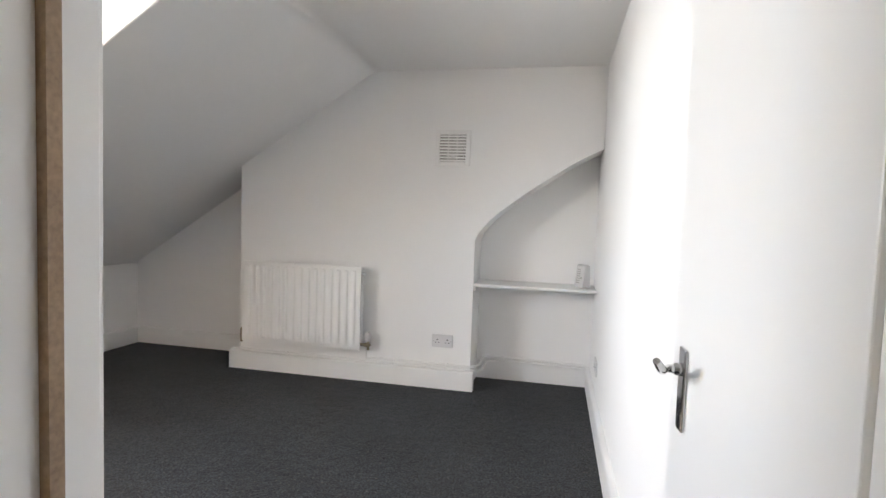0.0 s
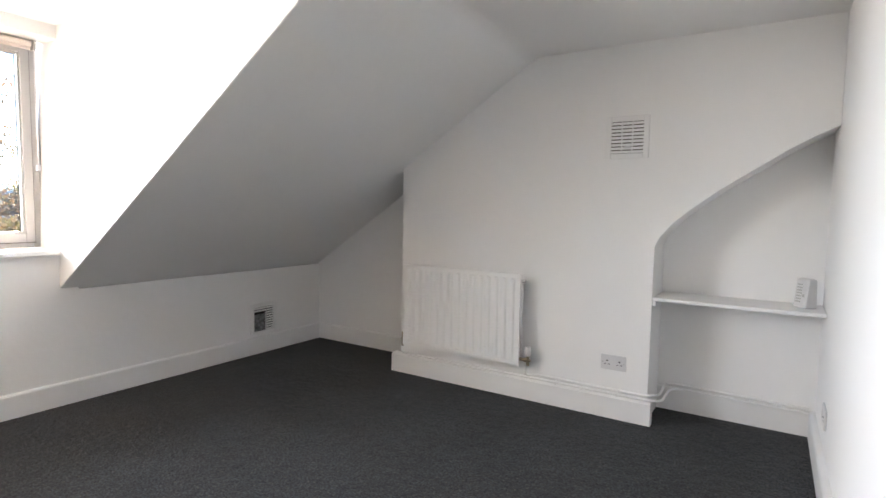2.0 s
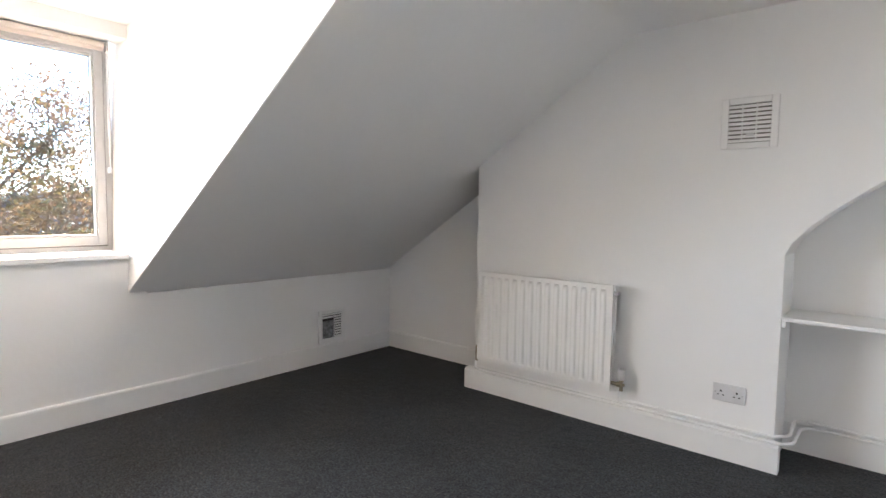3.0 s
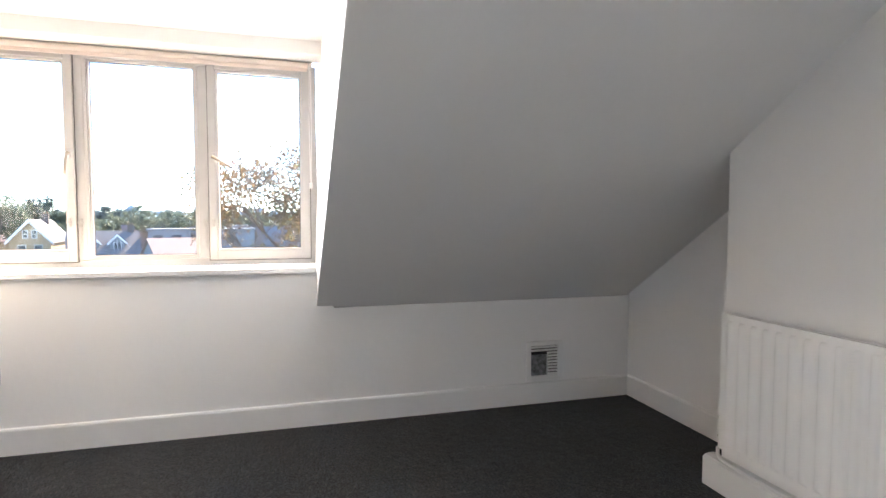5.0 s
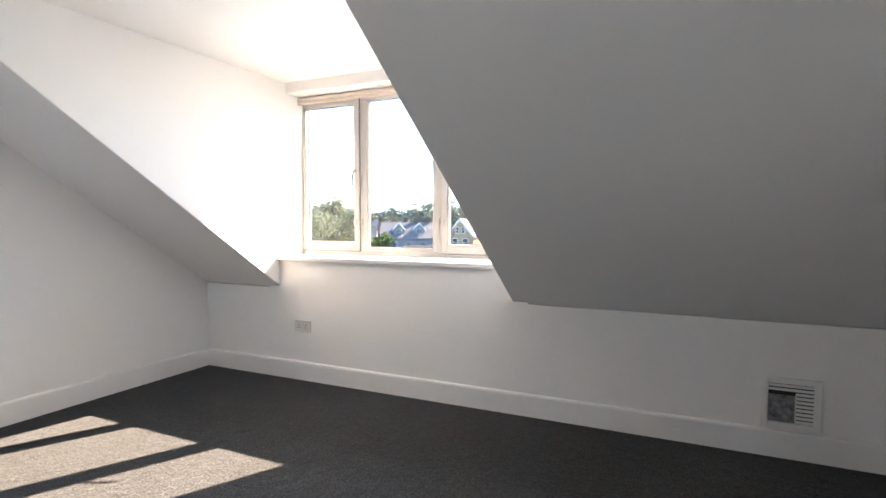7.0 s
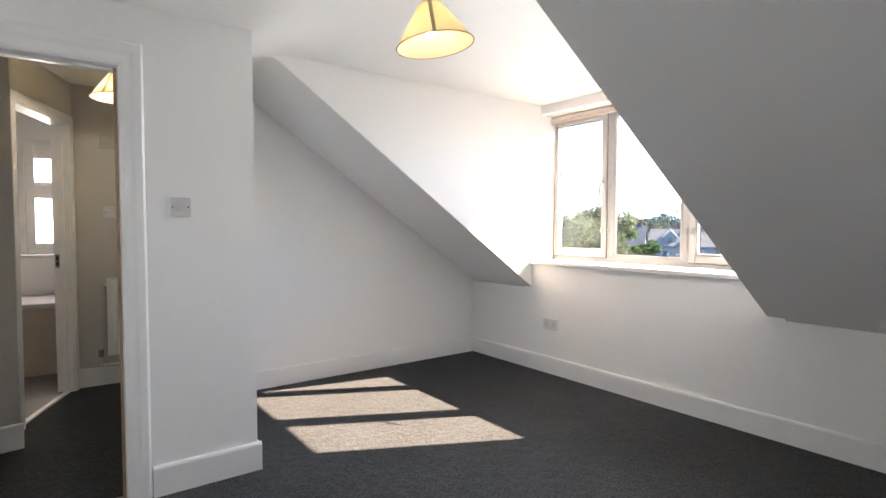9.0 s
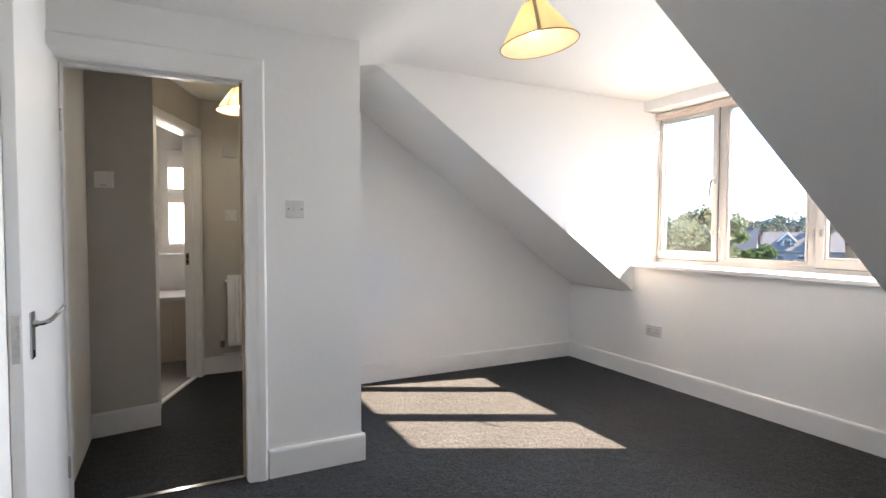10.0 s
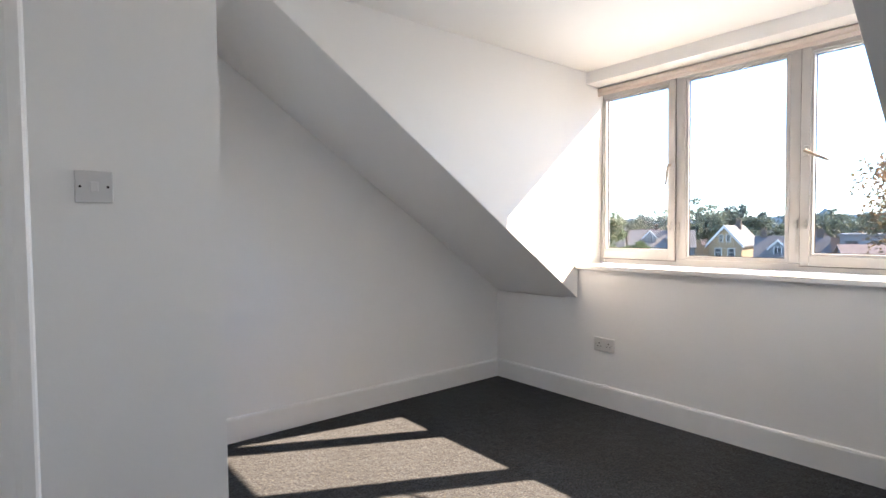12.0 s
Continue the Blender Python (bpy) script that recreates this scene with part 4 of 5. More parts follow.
part("window_frame", bm, GLOSS, bwin, "", bevel=0.004)
for z0, z1, g0, g1 in ((1.59, 1.98, 1.637, 1.848), (1.025, 1.535, 1.08, 1.488)):
    bm = bmesh.new()
    add_box(bm, 0.41, 0.47, BATHY - 0.06, BATHY + 0.002, z0, z1)
    add_box(bm, 0.64, 0.71, BATHY - 0.06, BATHY + 0.002, z0, z1)
    add_box(bm, 0.47, 0.64, BATHY - 0.06, BATHY + 0.002, z0, g0)
    add_box(bm, 0.47, 0.64, BATHY - 0.06, BATHY + 0.002, g1, z1)
    part("sash", bm, GLOSS, bwin, "", bevel=0.004)
    part("pane", boxes((0.465, 0.645, BATHY - 0.040, BATHY - 0.036, g0 - 0.005, g1 + 0.005)), FROST, bwin, "frosted pane").visible_shadow = False
setting("window_sill", boxes((0.34, 0.79, BATHY - 0.008, BATHY + 0.03, 0.95, 0.974)), GLOSS, "white bathroom window sill", "trim", bevel=0.003)

# ---- outside ----
G = -8.0
GRASS = material("grass_ground", (0.11, 0.12, 0.08), 0.95, second=(0.14, 0.13, 0.10), scale=0.2, grain=0.3, grain_scale=3)
ROAD = material("asphalt", (0.06, 0.06, 0.06), 0.9, grain=0.2, grain_scale=20)
SLATE = material("roof_slate", (0.17, 0.155, 0.15), 0.75, second=(0.20, 0.18, 0.17), scale=1.2, grain=0.25, grain_scale=8, per_object=0.2)
REDTILE = material("roof_tile", (0.29, 0.20, 0.17), 0.8, second=(0.24, 0.17, 0.145), scale=1.5, grain=0.25, grain_scale=8, per_object=0.2)
BROWNTILE = material("roof_brown", (0.22, 0.165, 0.135), 0.8, second=(0.18, 0.14, 0.115), scale=1.5, grain=0.25, grain_scale=8, per_object=0.15)
YBRICK = material("yellow_brick", (0.42, 0.30, 0.17), 0.9, second=(0.36, 0.25, 0.15), scale=1.5, grain=0.2, grain_scale=9)
RBRICK = material("red_brick", (0.32, 0.19, 0.14), 0.9, second=(0.27, 0.16, 0.125), scale=1.5, grain=0.2, grain_scale=9)
RENDERED = material("painted_wall", (0.21, 0.22, 0.24), 0.8, second=(0.18, 0.19, 0.21), scale=1.0, grain=0.08, grain_scale=9)
TRIMWHITE = material("outside_white_trim", (0.75, 0.74, 0.72), 0.5, second=(0.68, 0.67, 0.65), scale=3)
DARKGLASS = material("outside_window_glass", (0.04, 0.05, 0.06), 0.1, second=(0.06, 0.07, 0.08), scale=1)
STACK = material("chimney_brick", (0.13, 0.105, 0.09), 0.9, second=(0.10, 0.08, 0.07), scale=3, grain=0.25, grain_scale=9)
POT = material("chimney_pot", (0.24, 0.15, 0.10), 0.9, grain=0.2, grain_scale=15)
BARK = material("bark", (0.17, 0.14, 0.12), 0.95, second=(0.12, 0.10, 0.085), scale=6, grain=0.3, grain_scale=30)
LEAD = material("flat_roof", (0.17, 0.175, 0.18), 0.6, second=(0.14, 0.145, 0.15), scale=0.6)


def leaf_material(name, a, b):
    m = material(name, a, 0.6, second=b, scale=0.8, grain=0.18, grain_scale=2.5)
    nt = m.node_tree
    bs, out = nt.nodes["Principled BSDF"], nt.nodes["Material Output"]
    t, mx = nt.nodes.new("ShaderNodeBsdfTranslucent"), nt.nodes.new("ShaderNodeMixShader")
    nt.links.new(bs.inputs["Base Color"].links[0].from_socket, t.inputs["Color"])
    mx.inputs[0].default_value = 0.4
    nt.links.new(bs.outputs[0], mx.inputs[1])
    nt.links.new(t.outputs[0], mx.inputs[2])
    nt.links.new(mx.outputs[0], out.inputs["Surface"])
    return m


# darker copy of the slate; the colour offsets strong sun on the lean-to
DARKSLATE = material("slate_sun_dimmed", (0.05, 0.045, 0.042), 0.8, second=(0.065, 0.058, 0.054), scale=1.2, grain=0.25, grain_scale=8)


GREEN = leaf_material("leaves_green", (0.10, 0.135, 0.06), (0.13, 0.16, 0.075))
PALE = leaf_material("leaves_pale", (0.21, 0.225, 0.13), (0.25, 0.26, 0.16))
# distant leaves: paler, with the haze of distance put into the colour
HAZEGREEN = leaf_material("leaves_haze_green", (0.12, 0.15, 0.11), (0.15, 0.17, 0.125))
HAZEDEEP = leaf_material("leaves_haze_deep", (0.085, 0.11, 0.105), (0.105, 0.13, 0.12))
DEEP = leaf_material("leaves_deep", (0.028, 0.042, 0.025), (0.04, 0.055, 0.03))
RUST = leaf_material("leaves_rust", (0.20, 0.12, 0.07), (0.17, 0.13, 0.07))
GOLD = leaf_material("leaves_gold", (0.19, 0.155, 0.065), (0.14, 0.14, 0.065))

setting("ground", boxes((-3000, 200, -2500, 2500, G - 0.5, G)), GRASS, "grassy ground far below the window", "ground")
setting("road", boxes((-32, -26, -400, 400, G + 0.004, G + 0.03)), ROAD, "grey street below", "road")
setting("wall_house", boxes((-3.0, 1.2, -3.38, 3.74, G, -0.13)), YBRICK, "brick wall of the house below the room", "wall")


def house(x, y, w, d, eave, ridge, label, wall, roof, turn=0.0, gable_front=False, dormers=0, chimneys=1, stacks=(0.8, -0.8)):
    """A house with its front to +x (towards the room) before turning. w along y, d along x; heights are from the floor of the room."""
    ob = thing("house", (x, y, G), label, "house", "", turn)
    e, r = eave - G, ridge - G
    hw, hd_ = w / 2, d / 2
    if gable_front:
        body = prism([(-hw, 0), (hw, 0), (hw, e), (0, r), (-hw, e)], "x", -hd_, hd_)
    else:
        body = prism([(-hd_, 0), (hd_, 0), (hd_, e), (0, r), (-hd_, e)], "y", -hw, hw)
    part("wall", body, wall, ob)
    span = hw if gable_front else hd_
    pitch = (r - e) / span
    ov, t = 0.35, 0.18
    bm = bmesh.new()
    for s in (-1, 1):
        pts = [(0, r + 0.02), (s * (span + ov), e - ov * pitch + 0.02), (s * (span + ov), e - ov * pitch + t + 0.02), (0, r + t + 0.02)]
        if s < 0:
            pts = pts[::-1]
        if gable_front:
            add_prism(bm, pts, "x", -hd_ - 0.3, hd_ + 0.3)
        else:
            add_prism(bm, pts, "y", -hw - 0.3, hw + 0.3)
    rf = part("roof", bm, roof, ob)
    if gable_front:
        bm = bmesh.new()
        for s in (-1, 1):
            add_prism(bm, [(0, r - 0.18), (s * (span + ov), e - ov * pitch - 0.18), (s * (span + ov), e - ov * pitch + 0.22), (0, r + 0.26)], "x", hd_ + 0.31, hd_ + 0.40)
        part("bargeboard", bm, TRIMWHITE, ob, "white painted bargeboards")
    # windows on the front
    fx = hd_
    n = max(2, int(w / 2.6))
    levels = [e - 1.9, e - 4.7] + ([(e + r) / 2 - 1.0] if gable_front and r - e > 2 else [])
    for k, z in enumerate(levels):
        for i in range(n if k < 2 else 2):
            yy = (i - (n - 1) / 2) * (w * 0.8 / n) if k < 2 else (i - 0.5) * w * 0.22
            ww, hh = (0.95, 1.35) if k < 2 else (0.6, 1.1)
            win_ = part("window", boxes((fx + 0.005, fx + 0.06, yy - ww / 2, yy + ww / 2, z, z + hh)), TRIMWHITE, ob, "white framed window")
            part("pane", boxes((fx + 0.061, fx + 0.075, yy - ww / 2 + 0.09, yy + ww / 2 - 0.09, z + 0.09, z + hh / 2 - 0.03), (fx + 0.061, fx + 0.075, yy - ww / 2 + 0.09, yy + ww / 2 - 0.09, z + hh / 2 + 0.03, z + hh - 0.09)), DARKGLASS, win_)
    for i in range(dormers):
        yy = (i - (dormers - 1) / 2) * (w * 0.75 / max(1, dormers))
        dz = e + 0.25 * (r - e)
        dx1 = hd_ - 0.22 * hd_
        dm = part("dormer", prism([(yy - 0.8, dz - 0.3), (yy + 0.8, dz - 0.3), (yy + 0.8, dz + 0.9), (yy, dz + 1.75), (yy - 0.8, dz + 0.9)], "x", dx1 - hd_ * 0.65, dx1), wall, ob, "small gabled dormer")
        bm = bmesh.new()
        for s in (-1, 1):
            add_prism(bm, [(yy, dz + 1.77), (yy + s * 1.05, dz + 0.66), (yy + s * 1.05, dz + 0.84), (yy, dz + 1.95)], "x", dx1 - hd_ * 0.65, dx1 + 0.2)
        part("roof", bm, roof, dm)
        bm = bmesh.new()
        for s in (-1, 1):
            add_prism(bm, [(yy, dz + 1.66), (yy + s * 1.08, dz + 0.52), (yy + s * 1.08, dz + 0.80), (yy, dz + 1.93)], "x", dx1 + 0.21, dx1 + 0.27)
        part("bargeboard", bm, TRIMWHITE, dm)
        part("window", boxes((dx1 + 0.005, dx1 + 0.05, yy - 0.45, yy + 0.45, dz - 0.05, dz + 0.95)), TRIMWHITE, dm)
        part("pane", boxes((dx1 + 0.051, dx1 + 0.06, yy - 0.36, yy - 0.03, dz + 0.04, dz + 0.86), (dx1 + 0.051, dx1 + 0.06, yy + 0.03, yy + 0.36, dz + 0.04, dz + 0.86)), DARKGLASS, dm)
    for i in range(chimneys):
        cy = hw * stacks[i % 2] if not gable_front else 0.3
        cx = 0.0 if not gable_front else -hd_ * (0.2 + 0.5 * i)
        ch = part("chimney", boxes((cx - 0.3, cx + 0.3, cy - 0.36, cy + 0.36, r - 1.2, r + 0.85), (cx - 0.36, cx + 0.36, cy - 0.42, cy + 0.42, r + 0.85, r + 0.97)), STACK, ob, "brick chimney stack")
        for k in (-0.2, 0.2):
            bm = bmesh.new()
            add_lathe(bm, [(0.11, r + 0.97), (0.09, r + 1.25), (0.12, r + 1.3)], 10, (cx, cy + k, 0))
            part("chimney_pot", bm, POT, ch, "", smooth=True)
    return ob


def leaf_cloud(name, parent, clumps, count, size, mat, seed):
    """Many small leaves scattered in clumps: (center, radius)."""
    rng = np.random.default_rng(seed)
    which = rng.integers(0, len(clumps), count)
    c = np.array([[*p] for p, _ in clumps])[which]
    r = np.array([q for _, q in clumps])[which]
    d = rng.normal(size=(count, 3))
    d /= np.linalg.norm(d, axis=1)[:, None]
    pos = c + d * (r * rng.random(count) ** 0.45)[:, None] * np.array([1, 1, 0.75])
    u = rng.normal(size=(count, 3))
    u /= np.linalg.norm(u, axis=1)[:, None]
    v = np.cross(u, rng.normal(size=(count, 3)))
    v /= np.linalg.norm(v, axis=1)[:, None]
    s = (size * (0.6 + 0.8 * rng.random(count)))[:, None]
    verts = np.stack([pos - u * s, pos + v * s * 0.55, pos + u * s, pos - v * s * 0.55], 1).reshape(-1, 3)
    me = bpy.data.meshes.new(name)
    me.from_pydata(verts.tolist(), [], np.arange(count * 4).reshape(-1, 4).tolist())
    me.materials.append(mat)
    ob = new(name, me)
    ob.parent = parent
    return tagged(ob, kind="stuff") if name != "crown" else ob


def tree(x, y, top, spread, label, mat, leaves=2500, size=0.16, seed=1, base=G, branches=9, second=None, density=1.0, low=0.35):
    """A trunk with forking limbs, and leaves round the limb ends. top: its height over the floor of the room."""
    rng = random.Random(seed)
    ob = thing("tree", (x, y, base), label, "tree")
    h = top - base
    bm = bmesh.new()
    lean = Vector((rng.uniform(-0.04, 0.04), rng.uniform(-0.04, 0.04), 1))
    trunk = [lean * (h * 0.8 * k / 5) for k in range(6)]
    add_tube(bm, trunk, [0.035 * h * (1 - k / 6.5) * 0.6 for k in range(6)], 8)
    clumps = []
    for i in range(branches):
        k = low + (0.78 - low) * i / branches
        a = i * 2.4 + rng.uniform(-0.4, 0.4)
        o = lean * (h * k)
        reach = spread * (1.05 - 0.5 * (k - low)) * rng.uniform(0.75, 1.1)
        out = Vector((math.cos(a), math.sin(a), 0))
        p1 = o + out * reach * 0.5 + Vector((0, 0, h * 0.08))
        p2 = o + out * reach + Vector((0, 0, h * rng.uniform(0.10, 0.2)))
        r0 = 0.010 * h * (1.1 - k)
        add_tube(bm, [o, p1, p2], [r0, r0 * 0.6, r0 * 0.25], 6)
        clumps.append((p1, spread * 0.30))
        clumps.append((p2, spread * 0.28))
        for j in range(4):
            q = p1.lerp(p2, rng.uniform(0.2, 1.0)) + Vector((rng.uniform(-1, 1), rng.uniform(-1, 1), rng.uniform(0.0, 1.0))) * spread * 0.36
            add_tube(bm, [p1.lerp(p2, 0.4), q], [r0 * 0.35, r0 * 0.12], 5)
            clumps.append((q, spread * rng.uniform(0.14, 0.26)))
    clumps.append((lean * h * 0.9, spread * 0.35))
    part("trunk", bm, BARK, ob, "", smooth=True)
    leaf_cloud("crown", ob, clumps, leaves, size, mat, seed)
    if second:
        leaf_cloud("crown", ob, clumps[::2], leaves // 3, size, second, seed + 50)
    return ob


def far(az, dist, up=0.0):
    """A place at a bearing from the window, in degrees north of west, and its height."""
    return 0.3 - dist * math.cos(radians(az)), 1.9 + dist * math.sin(radians(az))


def bearing_house(az, dist, w, d, eave, ridge, label, wall, roof, skew=0.0, **more):
    k = 1.45
    x, y = far(az, dist * k)
    eave, ridge = 1.24 + (eave - 1.24) * k, 1.24 + (ridge - 1.24) * k
    return house(x, y, w, d, eave, ridge, label, wall, roof, -az + skew, **more)


bearing_house(-28.5, 60, 8.6, 7.5, -0.75, 0.82, "grey walled house with two white gabled dormers and a slate roof", RENDERED, SLATE, dormers=2, chimneys=2, stacks=(0.28, 0.72))
bearing_house(-22.1, 62, 4.3, 10, -0.45, 1.25, "yellow brick gabled house with white bargeboards", YBRICK, SLATE, skew=-14, gable_front=True, chimneys=1)
bearing_house(-17.6, 56, 7.5, 7, -1.7, 0.25, "blue grey house with pale dormers under a low slate roof", RENDERED, SLATE, dormers=2, chimneys=2)
bearing_house(-11.6, 50, 6.5, 7, -2.2, -0.3, "low house with a pale pink tiled roof", RENDERED, REDTILE, skew=20, chimneys=0)
bearing_house(-6.6, 58, 7.5, 7, -1.7, 0.7, "dark brown roofed house with one dormer", RBRICK, BROWNTILE, dormers=1, chimneys=1)
bearing_house(-34.5, 64, 8, 7, -1.2, 1.2, "slate roofed house beyond the pale tree", RENDERED, SLATE, skew=-8, dormers=1, chimneys=1)
bearing_house(-41.5, 58, 9, 7, -1.5, 1.0, "red brick house with a tiled roof", RBRICK, REDTILE, chimneys=2)
bearing_house(-1.0, 66, 8, 7, -1.6, 0.5, "yellow brick house behind the autumn tree", YBRICK, SLATE, dormers=1, chimneys=1)
bearing_house(6.5, 62, 9, 7, -2.2, -0.1, "red brick house behind the autumn tree", RBRICK, SLATE, chimneys=2)
bearing_house(14.5, 60, 9, 7, -2.0, 0.1, "grey walled house with a slate roof", RENDERED, SLATE, dormers=1, chimneys=1)
bearing_house(23, 60, 9, 7, -1.8, 0.4, "red brick house with a brown roof", RBRICK, BROWNTILE, chimneys=1)
bearing_house(32, 62, 9, 7, -1.8, 0.4, "yellow brick house with a slate roof", YBRICK, SLATE, chimneys=1)
for az, dist, ridge, roof, wall in ((-30.5, 95, 0.9, REDTILE, RBRICK), (-23.5, 105, 0.9, REDTILE, YBRICK), (-18.3, 98, 0.4, SLATE, RBRICK), (-14.0, 92, 0.6, REDTILE, RBRICK), (-9.5, 110, 0.2, BROWNTILE, RBRICK), (-4.0, 100, 0.2, REDTILE, YBRICK), (2.5, 105, 0.5, SLATE, RBRICK), (10.5, 100, 0.3, REDTILE, YBRICK), (18.5, 100, 0.3, SLATE, RBRICK), (-38, 100, 0.6, REDTILE, RBRICK)):
    bearing_house(az, dist, 9, 8, ridge - 2.6, ridge, "small house with a pitched roof among the trees", wall, roof, skew=(az * 7) % 40 - 20, chimneys=1)

# flat roofed buildings
for az, dist, w, d, top, label in ((-17.0, 38, 8.0, 6, -1.25, "low flat roofed blue grey building"), (-9.3, 82, 13, 8, 0.25, "long flat roofed building with pale walls"), (-6.9, 90, 6, 6, 0.65, "flat roofed white block")):
    x, y = far(az, dist)
    ob = thing("building", (x, y, G), label, "building", turn=-az)
    part("wall", boxes((-d / 2, d / 2, -w / 2, w / 2, 0, top - G - 0.25)), RENDERED if dist > 40 else LEAD, ob)
    part("roof", boxes((-d / 2 - 0.2, d / 2 + 0.2, -w / 2 - 0.2, w / 2 + 0.2, top - G - 0.249, top - G)), LEAD, ob)
    if dist > 40:
        for k in range(int(w / 2.2)):
            yy = -w / 2 + 1.1 + 2.2 * k
            part("window", boxes((d / 2 + 0.005, d / 2 + 0.05, yy - 0.6, yy + 0.6, top - G - 2.0, top - G - 0.8)), DARKGLASS, ob)
x, y = far(-26.6, 40)
ob = thing("extension", (x, y, G), "lean-to building with a sloping slate roof", "building", turn=27)
part("wall", boxes((-2.2, 2.2, -1.4, 1.7, 0, 5.1)), RENDERED, ob)
# sunlit roof, toned down by the darker slate
part("roof", prism([(-2.4, 7.0), (2.4, 5.2), (2.4, 5.4), (-2.4, 7.2)], "y", -1.5, 1.8), DARKSLATE, ob)

# trees
BUSH = leaf_material("leaves_bright_green", (0.12, 0.18, 0.06), (0.16, 0.21, 0.08))
x, y = far(-38.6, 28)
tree(x, y, 2.25, 3.2, "pale green leafy tree beside the rooftops", PALE, leaves=22000, size=0.085, seed=3, low=0.42, branches=13, second=GREEN)
x, y = far(-33.6, 30)
tree(x, y, 1.85, 1.6, "bright green bushy tree below the window", BUSH, leaves=13000, size=0.085, seed=8, low=0.42, branches=9)
tree(-12.6, 1.95, 4.25, 3.0, "autumn tree with sparse rusty leaves and bare limbs", RUST, leaves=32000, size=0.038, seed=5, low=0.40, branches=18, second=GOLD)
x, y = far(9.5, 21)
tree(x, y, 1.0, 3.0, "golden green tree behind the autumn tree", GOLD, leaves=10000, size=0.09, seed=11, low=0.45, branches=12, second=GREEN)
for az, dist, top, spread, mat, seed in ((-25.6, 88, 4.5, 6.0, HAZEGREEN, 21), (-21.3, 90, 4.6, 3.0, HAZEDEEP, 22), (-23.2, 80, 2.9, 3.5, HAZEGREEN, 23), (-19.4, 82, 2.4, 3.8, HAZEGREEN, 24), (-17.0, 105, 3.4, 4.5, HAZEDEEP, 25),
                                         (-14.6, 100, 3.0, 4.5, HAZEGREEN, 26), (-12.6, 92, 2.6, 4.5, HAZEGREEN, 27), (-10.3, 120, 3.4, 5, HAZEGREEN, 28), (-4.6, 100, 3.0, 4.5, HAZEGREEN, 29), (-29.5, 110, 3.4, 5.5, HAZEDEEP, 30),
                                         (-32.5, 100, 3.0, 5, HAZEGREEN, 31), (-36.5, 90, 3.0, 5, HAZEDEEP, 32), (-40.5, 85, 3.2, 5, HAZEGREEN, 33), (1.0, 95, 3.0, 5, HAZEGREEN, 34), (6.0, 90, 2.8, 5, HAZEDEEP, 35), (11.5, 92, 3.0, 5, HAZEGREEN, 36), (17, 88, 3.0, 5, HAZEDEEP, 37), (24, 90, 3.0, 5.5, HAZEGREEN, 38), (-21.6, 74, 1.5, 2.4, HAZEGREEN, 39)):
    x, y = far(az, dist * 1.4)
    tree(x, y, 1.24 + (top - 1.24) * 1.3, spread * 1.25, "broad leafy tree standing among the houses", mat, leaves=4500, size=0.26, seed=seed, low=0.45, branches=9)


def conifer(x, y, top, r, seed):
    ob = thing("tree", (x, y, G), "dark pointed conifer on the skyline", "tree")
    h = top - G
    bm = bmesh.new()
    add_tube(bm, [(0, 0, 0), (0, 0, h * 0.95)], [0.25, 0.05], 6)
    part("trunk", bm, BARK, ob)
    leaf_cloud("crown", ob, [((0, 0, h * k), r * (1.12 - k) * 2.0) for k in (0.45, 0.55, 0.64, 0.72, 0.8, 0.87, 0.93, 0.98)], 1800, 0.30, HAZEDEEP, seed)


for k, (az, top) in enumerate(((-8.3, 4.9), (-7.4, 4.2), (-6.5, 4.6))):
    conifer(*far(az, 165), top + 1.0, 3.0, 60 + k)

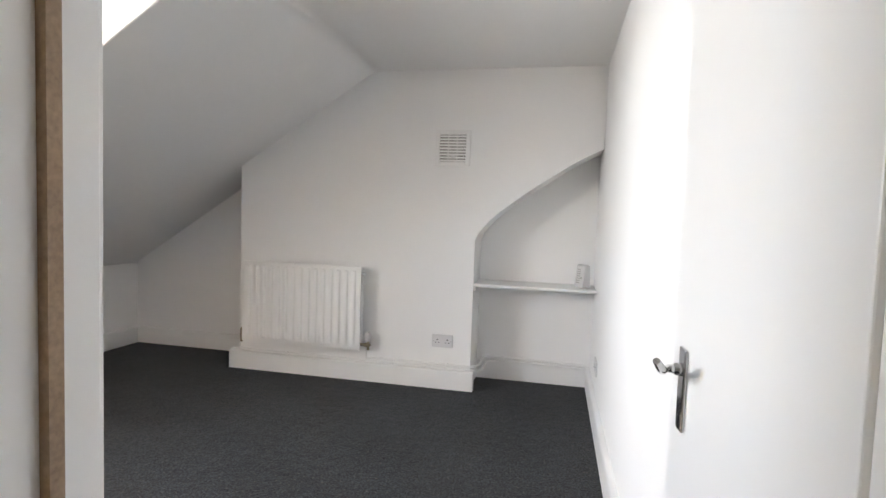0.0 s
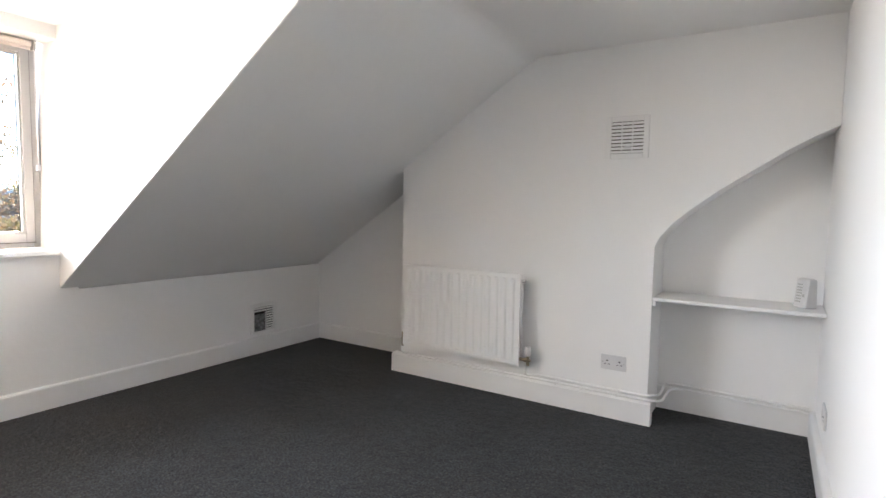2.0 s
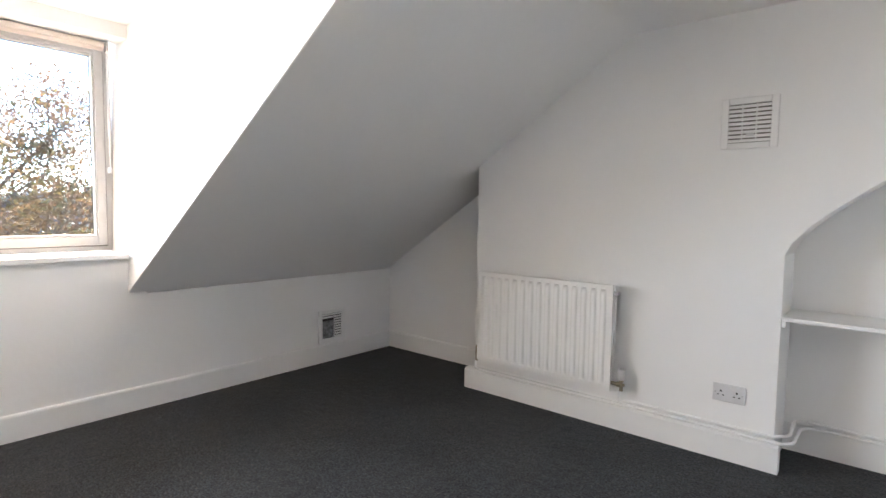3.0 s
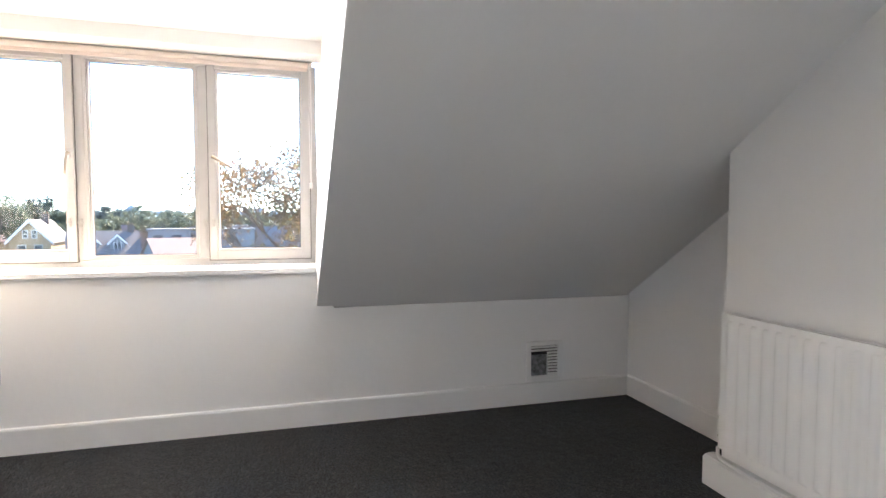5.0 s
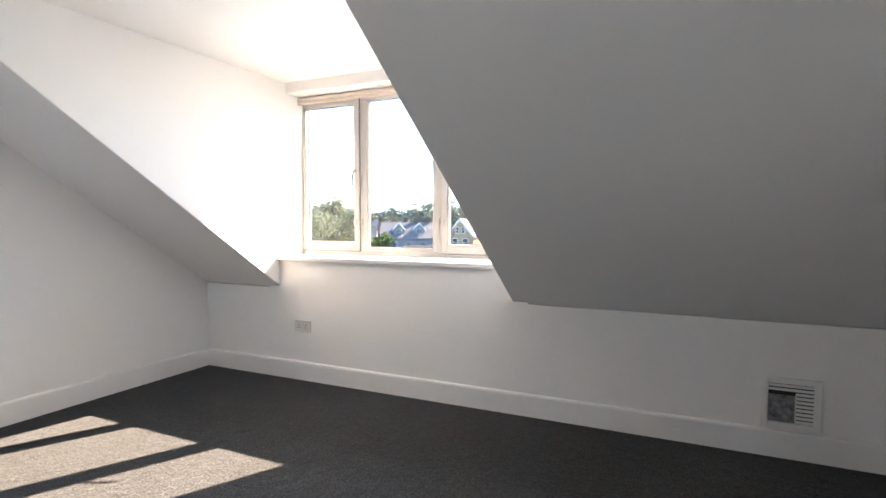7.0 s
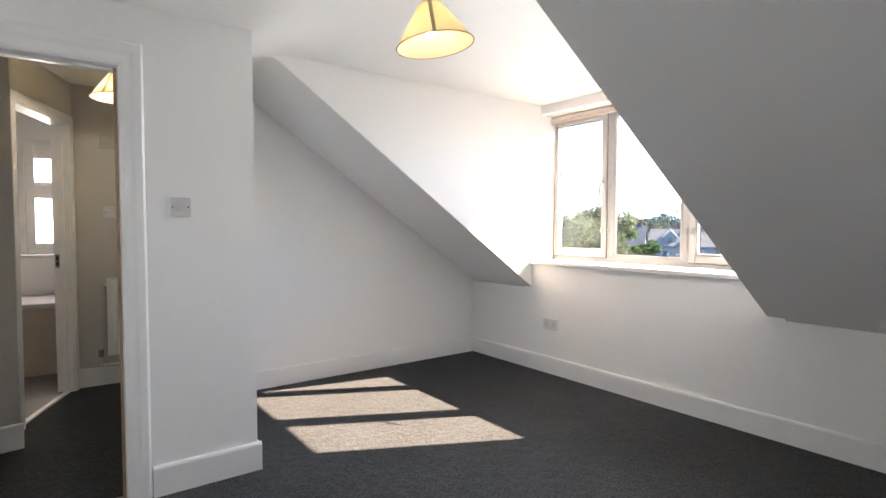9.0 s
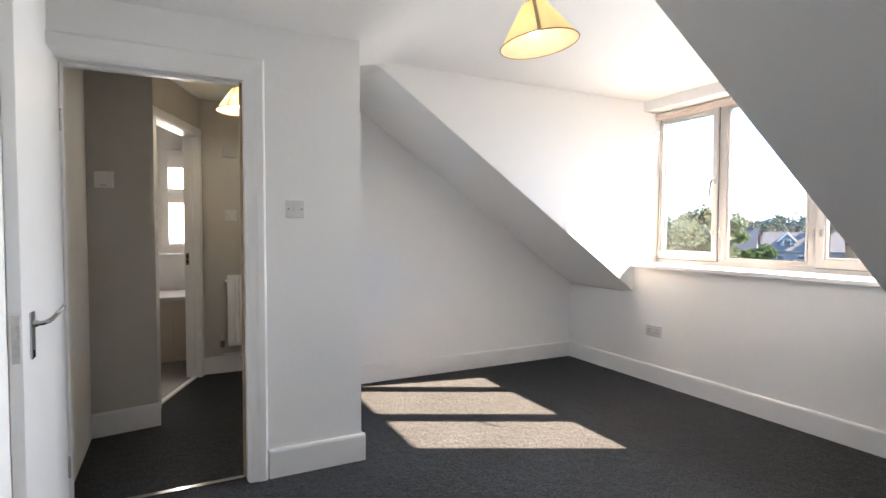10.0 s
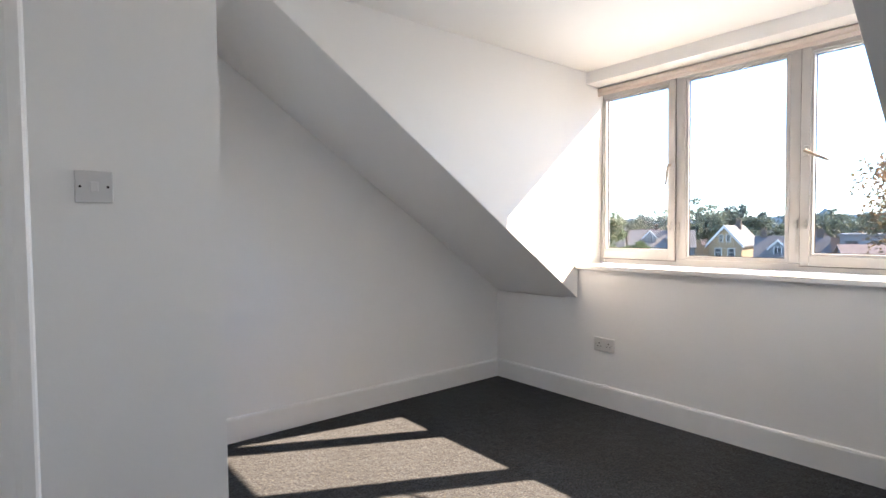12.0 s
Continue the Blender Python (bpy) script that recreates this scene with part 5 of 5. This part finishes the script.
# woods and roofs towards the horizon, and the hills; haze is mixed into their colours
HAZE1 = material("hazy_far_woods", (0.16, 0.20, 0.185), 0.9, second=(0.19, 0.23, 0.205), scale=0.05, grain=0.3, grain_scale=0.6)
HAZE2 = material("hazy_farther_woods", (0.25, 0.31, 0.34), 0.9, second=(0.29, 0.34, 0.37), scale=0.02, grain=0.2, grain_scale=0.2)
HAZE3 = material("hazy_far_hills", (0.42, 0.49, 0.56), 0.95, second=(0.45, 0.52, 0.58), scale=0.004, grain=0.08, grain_scale=0.03)


def woods(name, label, d0, d1, count, r0, r1, top, mat, seed):
    """A far wood of many rounded, uneven crowns."""
    rng = np.random.default_rng(seed)
    base = bmesh.new()
    bmesh.ops.create_icosphere(base, subdivisions=2, radius=1)
    bv = np.array([v.co[:] for v in base.verts])
    bf = [[v.index for v in f.verts] for f in base.faces]
    base.free()
    verts, faces = [], []
    for _ in range(count):
        az, dist, r = rng.uniform(-52, 48), rng.uniform(d0, d1), rng.uniform(r0, r1)
        x, y = far(az, dist)
        z = G + (top - G) * rng.uniform(0.75, 1.0) - r * 0.7
        k = bv * (1 + 0.22 * rng.normal(size=(len(bv), 1))) * np.array([r, r, r * rng.uniform(0.7, 1.0)]) + np.array([x, y, z])
        o = len(verts)
        verts += k.tolist()
        faces += [[o + i for i in f] for f in bf]
    me = bpy.data.meshes.new(name)
    me.from_pydata(verts, [], faces)
    me.materials.append(mat)
    return tagged(new(name, me), label, "woods", kind="stuff")


woods("hazy_far_woods", "green woods behind the houses", 190, 320, 1100, 2.2, 4.2, 2.6, HAZE1, 71)
woods("hazy_far_woods", "hazy blue green woods", 300, 700, 500, 7, 15, 5.5, HAZE2, 72)


def hills(dist, height, mat, seed):
    rng = random.Random(seed)
    ph = [rng.uniform(0, 6) for _ in range(5)]
    bm = bmesh.new()
    lo, hi = [], []
    for i in range(121):
        az = -60 + 120 * i / 120
        x, y = far(az, dist)
        h = height * (0.75 + 0.16 * math.sin(az * 0.11 + ph[0]) + 0.08 * math.sin(az * 0.33 + ph[1]) + 0.025 * math.sin(az * 1.7 + ph[2]) + 0.015 * math.sin(az * 5.1 + ph[3]))
        lo.append(bm.verts.new((x * 0.8, y * 0.8, G)))
        hi.append(bm.verts.new((x, y, h)))
    for i in range(120):
        bm.faces.new((lo[i], lo[i + 1], hi[i + 1], hi[i]))
    return setting("backdrop", bm, mat, "hills on the horizon with pale blue haze in their colour", "hills")


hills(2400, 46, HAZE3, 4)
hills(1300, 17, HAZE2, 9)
